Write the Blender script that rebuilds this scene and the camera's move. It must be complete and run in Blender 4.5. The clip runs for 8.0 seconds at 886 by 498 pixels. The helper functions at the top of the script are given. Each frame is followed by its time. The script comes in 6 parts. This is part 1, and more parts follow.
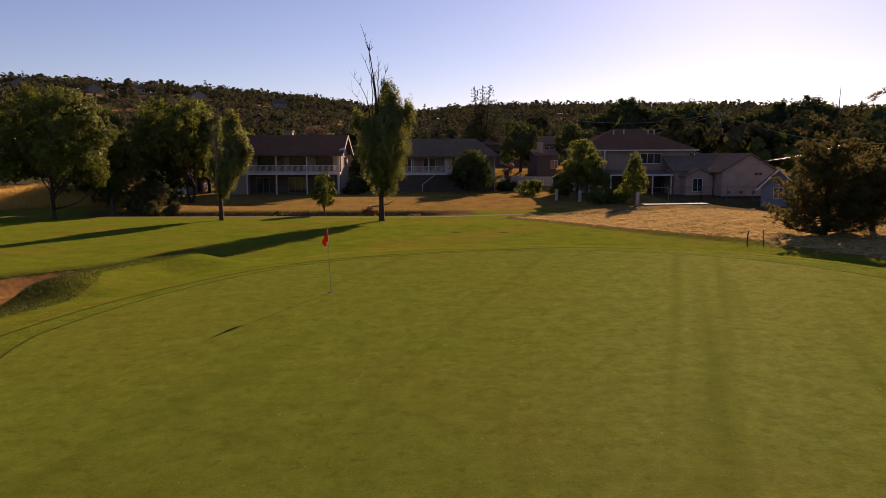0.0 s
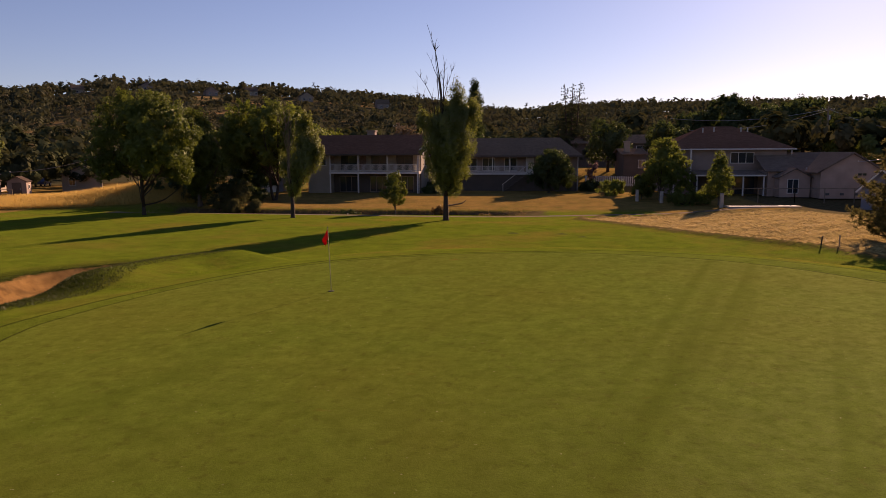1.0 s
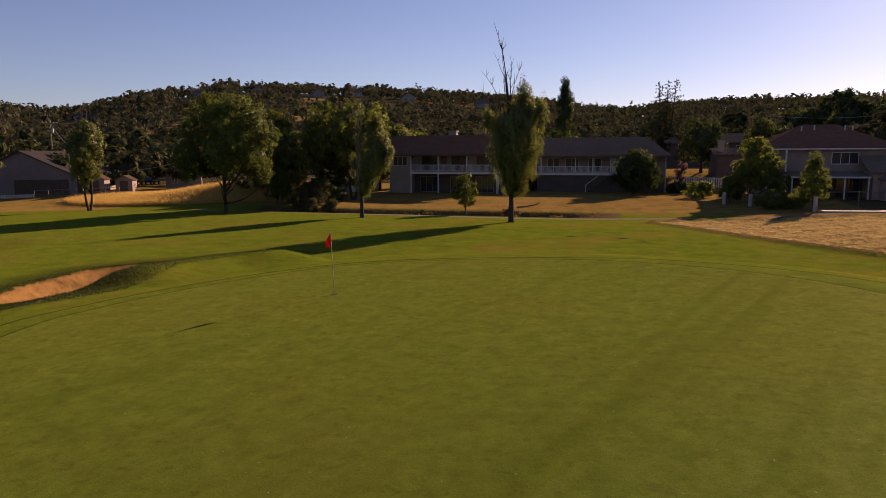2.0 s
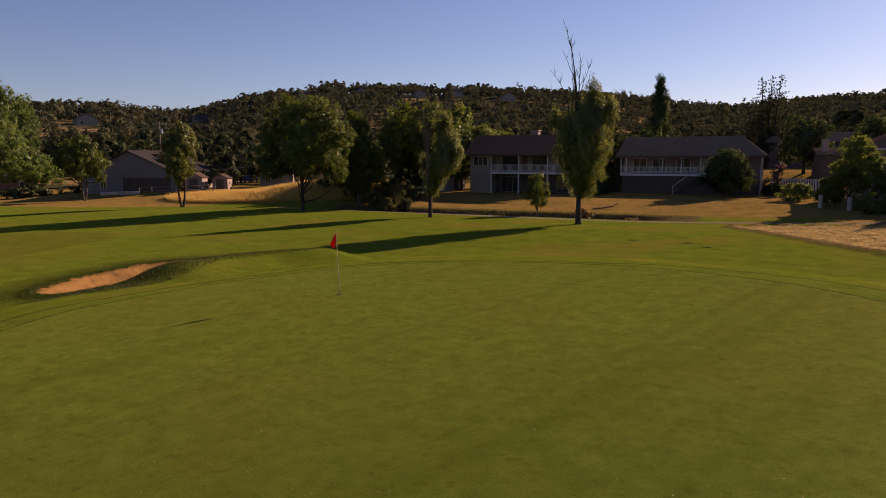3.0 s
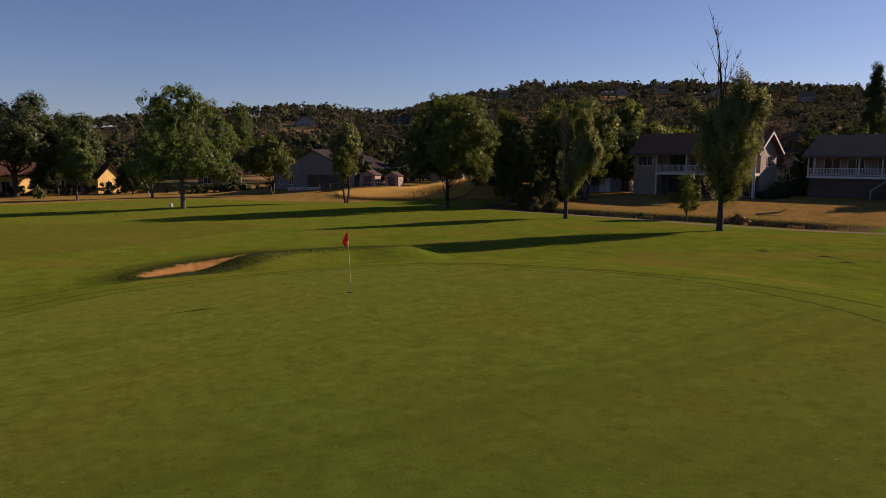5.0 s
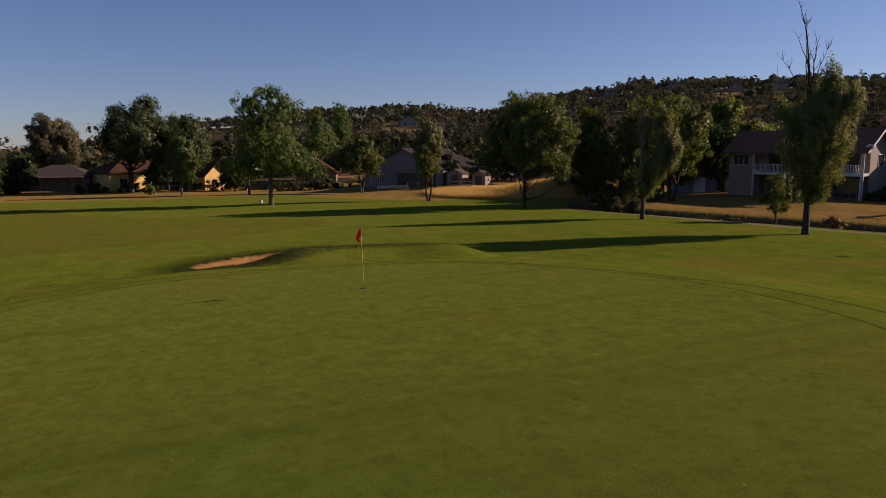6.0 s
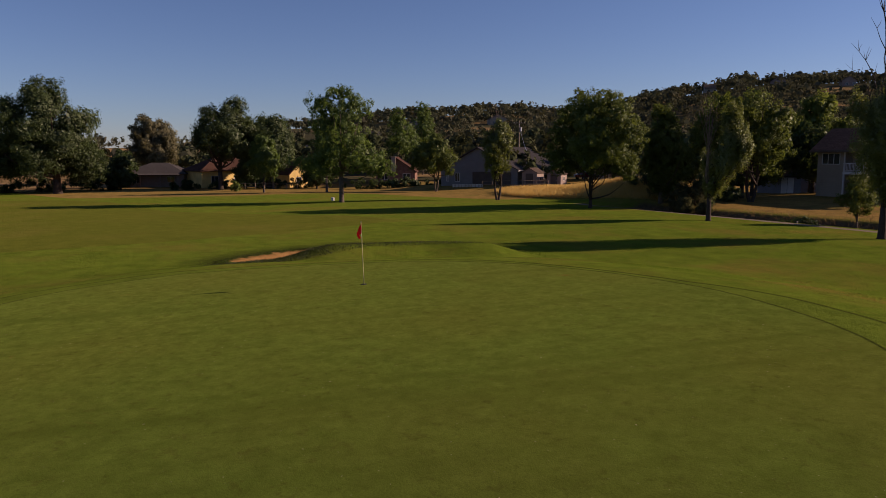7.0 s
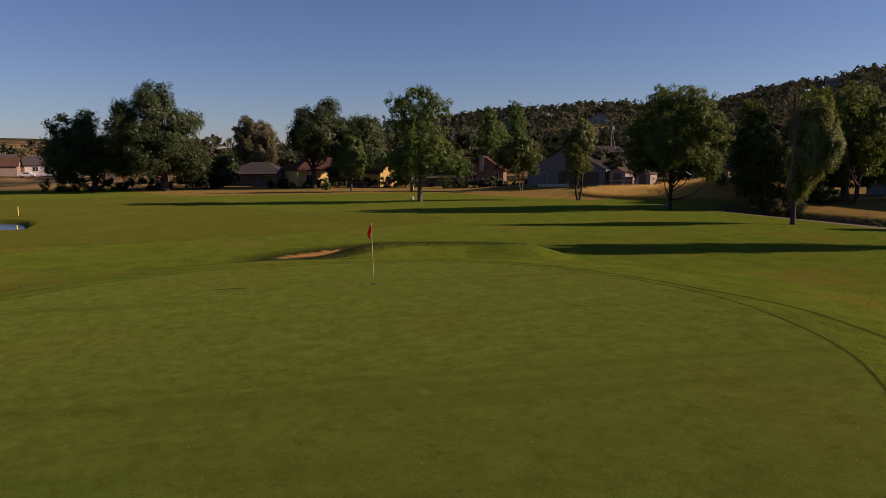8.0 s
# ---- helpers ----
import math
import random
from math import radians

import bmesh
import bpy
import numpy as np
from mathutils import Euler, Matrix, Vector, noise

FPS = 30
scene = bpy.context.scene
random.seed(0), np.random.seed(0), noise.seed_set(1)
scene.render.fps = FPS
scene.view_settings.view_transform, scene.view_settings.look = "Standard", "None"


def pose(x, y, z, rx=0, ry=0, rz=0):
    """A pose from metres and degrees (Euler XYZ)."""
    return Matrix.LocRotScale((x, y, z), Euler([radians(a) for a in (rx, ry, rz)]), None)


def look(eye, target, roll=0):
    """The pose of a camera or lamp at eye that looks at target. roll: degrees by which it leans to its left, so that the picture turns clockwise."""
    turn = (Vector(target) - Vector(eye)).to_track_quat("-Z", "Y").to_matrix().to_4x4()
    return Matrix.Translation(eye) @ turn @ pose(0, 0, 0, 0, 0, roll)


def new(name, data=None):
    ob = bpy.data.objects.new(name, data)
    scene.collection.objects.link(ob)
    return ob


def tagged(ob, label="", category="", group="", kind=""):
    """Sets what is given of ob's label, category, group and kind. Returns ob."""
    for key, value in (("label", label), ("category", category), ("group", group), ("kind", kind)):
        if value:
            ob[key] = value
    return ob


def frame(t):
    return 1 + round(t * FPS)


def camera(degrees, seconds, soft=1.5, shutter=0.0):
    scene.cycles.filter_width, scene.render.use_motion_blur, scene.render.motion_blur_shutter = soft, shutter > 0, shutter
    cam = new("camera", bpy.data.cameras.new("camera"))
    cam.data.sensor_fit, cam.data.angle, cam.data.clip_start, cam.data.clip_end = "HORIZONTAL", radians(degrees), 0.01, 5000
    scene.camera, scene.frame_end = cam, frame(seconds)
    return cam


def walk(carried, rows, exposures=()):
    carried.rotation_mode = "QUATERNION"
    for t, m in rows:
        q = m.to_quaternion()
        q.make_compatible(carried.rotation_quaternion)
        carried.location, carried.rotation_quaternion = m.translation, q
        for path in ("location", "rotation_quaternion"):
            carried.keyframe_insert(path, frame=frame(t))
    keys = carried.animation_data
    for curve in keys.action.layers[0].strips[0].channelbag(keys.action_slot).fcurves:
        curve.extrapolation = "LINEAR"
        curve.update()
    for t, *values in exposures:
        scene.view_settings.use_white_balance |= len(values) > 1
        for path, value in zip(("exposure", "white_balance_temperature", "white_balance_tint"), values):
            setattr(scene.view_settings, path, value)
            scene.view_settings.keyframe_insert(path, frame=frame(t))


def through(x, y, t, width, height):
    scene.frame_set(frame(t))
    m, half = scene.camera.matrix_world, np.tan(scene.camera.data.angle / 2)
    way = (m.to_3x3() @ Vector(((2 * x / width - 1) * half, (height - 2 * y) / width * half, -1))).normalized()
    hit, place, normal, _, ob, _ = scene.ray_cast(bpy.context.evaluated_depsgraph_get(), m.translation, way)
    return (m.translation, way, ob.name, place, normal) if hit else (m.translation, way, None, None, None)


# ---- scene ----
cam = camera(64.0, 8.0, soft=0.65)
PATH = [
    (0, (-0.192, -0.628, 4.576), (-0.1911, 1.3537, 4.3073), -0.18),
    (0.5, (1.540, -0.334, 4.541), (1.3916, 1.6418, 4.2720), -0.20),
    (1, (3.149, 0.099, 4.547), (2.8612, 2.0595, 4.2779), -0.24),
    (1.5, (4.707, 0.680, 4.624), (4.2791, 2.6153, 4.3544), -0.28),
    (3, (9.055, 2.881, 4.689), (8.2179, 4.6777, 4.4189), -0.27),
    (3.5, (10.329, 3.818, 4.681), (9.3708, 5.5524, 4.4118), -0.25),
    (4, (11.642, 4.766, 4.688), (10.5609, 6.4269, 4.4189), -0.24),
    (5.5, (14.892, 8.120, 4.620), (13.4771, 9.5074, 4.3493), -0.18),
    (6, (15.837, 9.338, 4.548), (14.3229, 10.6170, 4.2772), -0.21),
    (6.5, (16.763, 10.585, 4.462), (15.1724, 11.7668, 4.1909), -0.15),
    (7, (17.590, 11.918, 4.482), (15.9222, 12.9884, 4.2094), -0.20),
    (7.5, (18.273, 13.341, 4.514), (16.5378, 14.2977, 4.2418), -0.25),
    (8, (18.786, 14.820, 4.483), (16.9812, 15.6378, 4.2098), -0.33),
]
walk(cam, [(t, look(eye, target, roll)) for t, eye, target, roll in PATH],
     exposures=[(0, 0.8, 8500, 42), (1.5, 0.72, 8300, 42), (3.5, 0.58, 7600, 38), (5.5, 0.37, 7000, 35), (8, 0.27, 6800, 33)])

# ---- light: a low morning sun, clear sky ----
SUN_AZ, SUN_EL = 23.5, 21.5
world = bpy.data.worlds.new("sky")
scene.world = world
world.use_nodes = True
wn = world.node_tree.nodes
sky = wn.new("ShaderNodeTexSky")
sky.sky_type = "NISHITA"
sky.sun_disc = False
sky.sun_elevation, sky.sun_rotation = radians(SUN_EL), radians(SUN_AZ)
sky.air_density, sky.dust_density, sky.ozone_density = 0.85, 0.2, 5.5
world.node_tree.links.new(sky.outputs[0], wn["Background"].inputs[0])
wn["Background"].inputs[1].default_value = 0.065
sun = new("sun", bpy.data.lights.new("sun", "SUN"))
sun.data.energy, sun.data.angle, sun.data.color = 5.0, radians(0.55), (1.0, 0.84, 0.62)
to_sun = Vector((math.sin(radians(SUN_AZ)) * math.cos(radians(SUN_EL)), math.cos(radians(SUN_AZ)) * math.cos(radians(SUN_EL)), math.sin(radians(SUN_EL))))
sun.matrix_world = look(to_sun * 60, (0, 0, 0))

# ---- materials ----
class Nodes:
    """A small writer of node trees."""

    def __init__(self, name):
        self.mat = bpy.data.materials.new(name)
        self.mat.use_nodes = True
        self.tree = self.mat.node_tree
        self.tree.nodes.clear()
        self.out = self.tree.nodes.new("ShaderNodeOutputMaterial")

    def put(self, sock, value):
        if isinstance(value, bpy.types.NodeSocket):
            self.tree.links.new(value, sock)
        else:
            sock.default_value = value

    def node(self, kind, **given):
        n = self.tree.nodes.new(kind)
        for k, v in given.items():
            self.put(n.inputs[k], v)
        return n

    def coords(self, scale=(1, 1, 1), world=True):
        if world:
            g = self.node("ShaderNodeNewGeometry").outputs["Position"]
        else:
            g = self.node("ShaderNodeTexCoord").outputs["Object"]
        m = self.node("ShaderNodeMapping", Vector=g, Scale=scale)
        return m.outputs[0]

    def noise(self, at, scale, detail=3.0, rough=0.55):
        return self.node("ShaderNodeTexNoise", Vector=at, Scale=scale, Detail=detail, Roughness=rough).outputs["Fac"]

    def ramp(self, fac, lo, hi):
        n = self.node("ShaderNodeMapRange")
        n.clamp = True
        self.put(n.inputs[0], fac)
        n.inputs[1].default_value, n.inputs[2].default_value = lo, hi
        return n.outputs[0]

    def math(self, op, a, b=0.0):
        n = self.tree.nodes.new("ShaderNodeMath")
        n.operation = op
        self.put(n.inputs[0], a)
        self.put(n.inputs[1], b)
        return n.outputs[0]

    def mix(self, fac, a, b, how="MIX"):
        n = self.tree.nodes.new("ShaderNodeMix")
        n.data_type, n.blend_type = "RGBA", how
        self.put(n.inputs[0], fac)
        self.put(n.inputs[6], (*a, 1) if isinstance(a, tuple) else a)
        self.put(n.inputs[7], (*b, 1) if isinstance(b, tuple) else b)
        return n.outputs[2]

    def attr(self, name):
        n = self.tree.nodes.new("ShaderNodeAttribute")
        n.attribute_name = name
        return n.outputs["Fac"]

    def bump(self, height, strength, distance):
        return self.node("ShaderNodeBump", Height=height, Strength=strength, Distance=distance).outputs[0]

    def principled(self, color, rough=0.7, spec=0.4, metal=0.0, normal=None, **more):
        p = self.tree.nodes.new("ShaderNodeBsdfPrincipled")
        self.put(p.inputs["Base Color"], (*color, 1) if isinstance(color, tuple) else color)
        self.put(p.inputs["Roughness"], rough)
        self.put(p.inputs["Specular IOR Level"], spec)
        p.inputs["Metallic"].default_value = metal
        if normal is not None:
            self.put(p.inputs["Normal"], normal)
        for k, v in more.items():
            self.put(p.inputs[k.replace("_", " ")], v)
        return p.outputs[0]

    def done(self, shader):
        self.tree.links.new(shader, self.out.inputs[0])
        return self.mat


def painted(name, color, rough=0.6, vary=0.12, scale=3.0, spec=0.35, metal=0.0, bump=0.15):
    """Paint, plaster, wood or metal with a mottled tone and a fine grain."""
    n = Nodes(name)
    at = n.coords()
    big, fine = n.noise(at, scale * 0.25, 3), n.noise(at, scale * 9, 2)
    dark, light = tuple(c * (1 - vary * 1.6) for c in color), tuple(min(1, c * (1 + vary)) for c in color)
    c = n.mix(n.ramp(big, 0.3, 0.7), dark, light)
    c = n.mix(n.math("MULTIPLY", n.ramp(fine, 0.35, 0.75), 0.35), c, tuple(x * 0.75 for x in color))
    return n.done(n.principled(c, rough, spec, metal, n.bump(fine, bump, 0.02)))


def siding(name, color, pitch=0.2):
    """Lapped boards: a fine shadow line at each lap."""
    n = Nodes(name)
    at = n.coords()
    z = n.node("ShaderNodeSeparateXYZ", Vector=at).outputs[2]
    lap = n.math("FRACT", n.math("DIVIDE", z, pitch))
    big = n.noise(at, 0.8, 3)
    c = n.mix(n.ramp(big, 0.3, 0.7), tuple(x * 0.85 for x in color), color)
    return n.done(n.principled(c, 0.65, 0.3, 0, n.bump(lap, 0.6, 0.02)))


def shingles(name, color):
    n = Nodes(name)
    at = n.coords()
    b = n.node("ShaderNodeTexBrick", Vector=at, Scale=1.0)
    b.inputs["Brick Width"].default_value, b.inputs["Row Height"].default_value = 0.35, 0.16
    b.inputs["Mortar Size"].default_value = 0.012
    b.inputs["Color1"].default_value = (*[x * 0.8 for x in color], 1)
    b.inputs["Color2"].default_value = (*[x * 1.15 for x in color], 1)
    b.inputs["Mortar"].default_value = (*[x * 0.5 for x in color], 1)
    big = n.noise(at, 0.35, 4)
    c = n.mix(n.ramp(big, 0.3, 0.75), b.outputs[0], n.mix(0.5, b.outputs[0], tuple(x * 0.6 for x in color)))
    return n.done(n.node("ShaderNodeBsdfDiffuse", Color=c, Roughness=0.8, Normal=n.bump(n.noise(at, 14, 2), 0.4, 0.03)).outputs[0])


def foliage(name, dark, light, through=(0.25, 0.32, 0.04), share=0.4, gloss=0.03):
    """Leaves: a sheen on the face, light passing through from behind, each leaf of its own tone."""
    n = Nodes(name)
    g = n.node("ShaderNodeNewGeometry")
    r = g.outputs["Random Per Island"]
    big = n.noise(n.coords(), 0.45, 3)
    c = n.mix(n.math("ADD", n.math("MULTIPLY", r, 0.6), n.math("MULTIPLY", n.ramp(big, 0.3, 0.7), 0.4)), dark, light)
    d = n.node("ShaderNodeBsdfDiffuse", Color=c).outputs[0]
    g = n.node("ShaderNodeBsdfGlossy", Color=(0.9, 0.95, 0.8, 1), Roughness=0.5).outputs[0]
    gm = n.node("ShaderNodeMixShader", Fac=gloss)
    n.tree.links.new(d, gm.inputs[1])
    n.tree.links.new(g, gm.inputs[2])
    p = gm.outputs[0]
    t = n.node("ShaderNodeBsdfTranslucent", Color=n.mix(0.75, c, through)).outputs[0]
    m = n.node("ShaderNodeMixShader", Fac=share)
    n.tree.links.new(p, m.inputs[1])
    n.tree.links.new(t, m.inputs[2])
    return n.done(m.outputs[0])


def woodland(name, dark, light, brown):
    """Far crowns: the tone goes tree by tree, with a dusting leaf by leaf."""
    n = Nodes(name)
    r = n.node("ShaderNodeNewGeometry").outputs["Random Per Island"]
    at = n.coords()
    c = n.mix(n.ramp(n.noise(at, 0.11, 2), 0.32, 0.68), dark, light)
    c = n.mix(n.math("MULTIPLY", n.ramp(n.noise(at, 0.05, 3), 0.5, 0.68), 0.6), c, brown)
    c = n.mix(n.math("MULTIPLY", r, 0.35), c, tuple(x * 0.45 for x in dark))
    d = n.node("ShaderNodeBsdfDiffuse", Color=c).outputs[0]
    t = n.node("ShaderNodeBsdfTranslucent", Color=n.mix(0.5, c, (0.12, 0.12, 0.04))).outputs[0]
    m = n.node("ShaderNodeMixShader", Fac=0.16)
    n.tree.links.new(d, m.inputs[1])
    n.tree.links.new(t, m.inputs[2])
    return n.done(m.outputs[0])


def turf_blades(name, dark, light, brown):
    """Mown rough: each blade of its own green, straw-brown in worn patches; the sun shines through."""
    n = Nodes(name)
    r = n.node("ShaderNodeNewGeometry").outputs["Random Per Island"]
    at = n.coords()
    c = n.mix(n.math("ADD", n.math("MULTIPLY", r, 0.5), n.math("MULTIPLY", n.ramp(n.noise(at, 0.75, 5, 0.65), 0.3, 0.7), 0.5)), dark, light)
    c = n.mix(n.math("MULTIPLY", n.ramp(n.noise(at, 0.16, 4, 0.6), 0.45, 0.64), 0.75), c, brown)
    d = n.node("ShaderNodeBsdfDiffuse", Color=c).outputs[0]
    t = n.node("ShaderNodeBsdfTranslucent", Color=n.mix(1.0, c, (2.0, 1.9, 1.6), "MULTIPLY")).outputs[0]
    m = n.node("ShaderNodeMixShader", Fac=0.45)
    n.tree.links.new(d, m.inputs[1])
    n.tree.links.new(t, m.inputs[2])
    return n.done(m.outputs[0])


def bark(name, color):
    n = Nodes(name)
    at = n.coords((6, 6, 1.2))
    f = n.noise(at, 3.0, 4, 0.65)
    c = n.mix(n.ramp(f, 0.35, 0.65), tuple(x * 0.5 for x in color), color)
    return n.done(n.principled(c, 0.9, 0.2, 0, n.bump(f, 0.9, 0.05)))


def glass(name="window_glass", tint=(0.03, 0.035, 0.04)):
    n = Nodes(name)
    return n.done(n.principled(tint, 0.05, 0.6))


def ground_material():
    n = Nodes("turf_and_soil")
    at = n.coords()
    fine, mid, big, huge = n.noise(at, 22, 3, 0.65), n.noise(at, 2.2, 4, 0.6), n.noise(at, 0.45, 4, 0.6), n.noise(at, 0.09, 3)
    edge = n.math("MULTIPLY", n.math("SUBTRACT", n.noise(at, 1.7, 3), 0.5), 0.7)
    edge_big = n.math("MULTIPLY", n.math("SUBTRACT", n.noise(at, 0.25, 4, 0.65), 0.5), 7.0)
    # rough and fairway turf
    lump = n.noise(at, 0.75, 5, 0.65)
    rough = n.mix(n.ramp(lump, 0.3, 0.7), (0.06, 0.095, 0.008), (0.115, 0.162, 0.014))
    rough = n.mix(n.math("MULTIPLY", n.ramp(mid, 0.45, 0.7), 0.45), rough, (0.1, 0.105, 0.014))
    rough = n.mix(n.math("MULTIPLY", n.ramp(n.noise(at, 0.16, 4, 0.6), 0.48, 0.68), 0.55), rough, (0.15, 0.105, 0.022))
    rough = n.mix(n.math("MULTIPLY", n.ramp(fine, 0.45, 0.7), 0.6), rough, (0.028, 0.042, 0.005))
    rough = n.mix(n.math("MULTIPLY", n.ramp(n.noise(at, 5.5, 4, 0.7), 0.6, 0.72), 0.5), rough, (0.025, 0.036, 0.006))
    fair = n.mix(n.ramp(lump, 0.3, 0.7), (0.066, 0.078, 0.009), (0.1, 0.106, 0.013))
    fair = n.mix(n.math("MULTIPLY", n.ramp(fine, 0.4, 0.75), 0.4), fair, (0.05, 0.058, 0.009))
    fair = n.mix(n.math("MULTIPLY", n.ramp(n.noise(at, 0.12, 4), 0.5, 0.7), 0.5), fair, (0.12, 0.1, 0.02))
    c = n.mix(n.ramp(n.math("ADD", n.attr("sd_fairway"), edge), -0.3, 0.3), rough, fair)
    # collar round the green
    collar = n.mix(n.ramp(lump, 0.3, 0.7), (0.062, 0.092, 0.009), (0.1, 0.138, 0.014))
    collar = n.mix(n.math("MULTIPLY", n.ramp(fine, 0.45, 0.75), 0.5), collar, (0.03, 0.043, 0.006))
    ring = n.math("ADD", n.attr("sd_collar"), n.math("MULTIPLY", edge, 0.1))
    c = n.mix(n.ramp(ring, -0.05, 0.1), c, collar)
    # dark line along the collar's edge: the mown step's shade, painted
    c = n.mix(n.math("MULTIPLY", n.ramp(n.math("ABSOLUTE", ring), 0.12, 0.03), 0.85), c, (0.02, 0.026, 0.005))
    # the putting green: close turf with dull blotches
    blot = n.noise(at, 1.5, 6, 0.68)
    green = n.mix(n.ramp(blot, 0.34, 0.66), (0.053, 0.078, 0.0095), (0.076, 0.112, 0.014))
    green = n.mix(n.math("MULTIPLY", n.ramp(n.noise(at, 0.13, 3), 0.42, 0.66), 0.4), green, (0.088, 0.082, 0.013))
    green = n.mix(n.math("MULTIPLY", n.ramp(n.noise(at, 2.6, 5, 0.7), 0.57, 0.66), 0.5), green, (0.042, 0.043, 0.007))
    green = n.mix(n.math("MULTIPLY", n.ramp(n.noise(at, 0.55, 5, 0.7), 0.66, 0.74), 0.55), green, (0.11, 0.062, 0.014))
    green = n.mix(n.math("MULTIPLY", n.ramp(n.noise(at, 9.0, 4, 0.7), 0.58, 0.7), 0.45), green, (0.034, 0.038, 0.007))
    green = n.mix(n.math("MULTIPLY", n.ramp(n.noise(at, 46, 3, 0.7), 0.45, 0.66), 0.5), green, (0.036, 0.044, 0.006))
    green = n.mix(n.math("MULTIPLY", n.ramp(n.noise(at, 13, 2, 0.5), 0.745, 0.77), 0.6), green, (0.3, 0.28, 0.16))
    on_green = n.ramp(n.math("ADD", n.attr("sd_green"), n.math("MULTIPLY", edge, 0.12)), -0.04, 0.04)
    # thin painted shade where the collar stands above the green
    cut_shade = n.ramp(n.math("ABSOLUTE", n.math("ADD", n.attr("sd_green"), n.math("ADD", 0.04, n.math("MULTIPLY", edge, 0.12)))), 0.07, 0.015)
    c = n.mix(on_green, c, green)
    c = n.mix(n.math("MULTIPLY", cut_shade, 0.85), c, (0.018, 0.022, 0.005))
    # dew, wiped off in patches and along mowing tracks
    spun = n.node("ShaderNodeMapping", Vector=n.coords(), Rotation=(0, 0, radians(19))).outputs[0]
    turned = n.node("ShaderNodeMapping", Vector=spun, Scale=(0.6, 0.014, 0.0)).outputs[0]
    dew = n.math("MULTIPLY", n.ramp(n.noise(turned, 1.0, 2), 0.36, 0.44), n.ramp(n.noise(n.coords(), 3.4, 6, 0.8), 0.36, 0.64))
    # dry rough, then bleached yard, straw, gravel, path, sand
    dry = n.mix(n.ramp(mid, 0.3, 0.72), (0.17, 0.095, 0.03), (0.3, 0.18, 0.06))
    dry = n.mix(n.math("MULTIPLY", n.ramp(fine, 0.4, 0.7), 0.5), dry, (0.13, 0.08, 0.03))
    dry = n.mix(n.math("MULTIPLY", n.ramp(n.noise(at, 0.55, 6, 0.7), 0.47, 0.62), 0.7), dry, (0.105, 0.068, 0.026))
    dry = n.mix(n.math("MULTIPLY", n.ramp(n.noise(at, 0.28, 4, 0.65), 0.55, 0.68), 0.6), dry, (0.085, 0.082, 0.02))
    c = n.mix(n.ramp(n.math("ADD", n.attr("sd_dry"), edge_big), -1.6, 2.2), c, dry)
    straw = n.mix(n.ramp(mid, 0.3, 0.7), (0.4, 0.27, 0.09), (0.68, 0.48, 0.19))
    straw = n.mix(n.math("MULTIPLY", n.ramp(fine, 0.42, 0.6), 0.85), straw, (0.15, 0.095, 0.045))
    straw = n.mix(n.math("MULTIPLY", n.ramp(n.noise(at, 4.0, 5, 0.75), 0.46, 0.6), 0.85), straw, (0.11, 0.07, 0.032))
    straw = n.mix(n.math("MULTIPLY", n.ramp(n.noise(at, 0.9, 5, 0.7), 0.5, 0.66), 0.75), straw, (0.13, 0.075, 0.032))
    straw = n.mix(n.math("MULTIPLY", n.ramp(n.math("ADD", n.attr("sd_straw"), n.math("MULTIPLY", edge, 3.4)), 1.7, 0.3), 0.9), straw, (0.06, 0.038, 0.022))
    c = n.mix(n.ramp(n.math("ADD", n.attr("sd_straw"), n.math("MULTIPLY", edge, 2.0)), -0.3, 0.5), c, straw)
    soil = n.mix(n.ramp(mid, 0.3, 0.7), (0.05, 0.032, 0.019), (0.11, 0.075, 0.047))
    c = n.mix(n.ramp(n.math("ADD", n.attr("sd_soil"), n.math("MULTIPLY", edge, 1.6)), -0.4, 0.5), c, soil)
    gravel = n.mix(n.ramp(fine, 0.3, 0.7), (0.13, 0.105, 0.08), (0.26, 0.21, 0.165))
    c = n.mix(n.ramp(n.math("ADD", n.attr("sd_path"), n.math("MULTIPLY", edge, 0.6)), -0.15, 0.25), c, gravel)
    sand = n.mix(n.ramp(mid, 0.3, 0.7), (0.22, 0.116, 0.04), (0.34, 0.19, 0.07))
    sand = n.mix(n.math("MULTIPLY", n.ramp(fine, 0.4, 0.7), 0.4), sand, (0.17, 0.09, 0.035))
    sand = n.mix(n.math("MULTIPLY", n.ramp(n.noise(at, 3.2, 4, 0.7), 0.55, 0.68), 0.55), sand, (0.12, 0.065, 0.028))
    # long grass on the bunker bank, darkened further to paint the bank's shade
    shaggy_shade = n.math("MULTIPLY", n.ramp(n.math("ADD", n.attr("sd_sand"), n.math("MULTIPLY", edge, 1.6)), -3.0, -0.7), n.ramp(n.attr("sd_green"), -1.6, -2.6))
    c = n.mix(n.math("MULTIPLY", shaggy_shade, 0.9), c, n.mix(n.ramp(n.noise(at, 6, 4, 0.7), 0.4, 0.62), (0.013, 0.018, 0.005), (0.042, 0.048, 0.011)))
    in_sand = n.ramp(n.math("ADD", n.attr("sd_sand"), n.math("MULTIPLY", edge, 0.7)), -0.08, 0.08)
    c = n.mix(in_sand, c, sand)
    wood = n.mix(n.ramp(n.math("ADD", n.noise(at, 0.03, 5, 0.6), n.math("MULTIPLY", n.attr("gold"), 0.13)), 0.52, 0.64), (0.062, 0.06, 0.034), (0.27, 0.175, 0.08))
    c = n.mix(n.ramp(n.math("ADD", n.attr("sd_hill"), n.math("MULTIPLY", edge_big, 3.0)), -8, 12), c, wood)
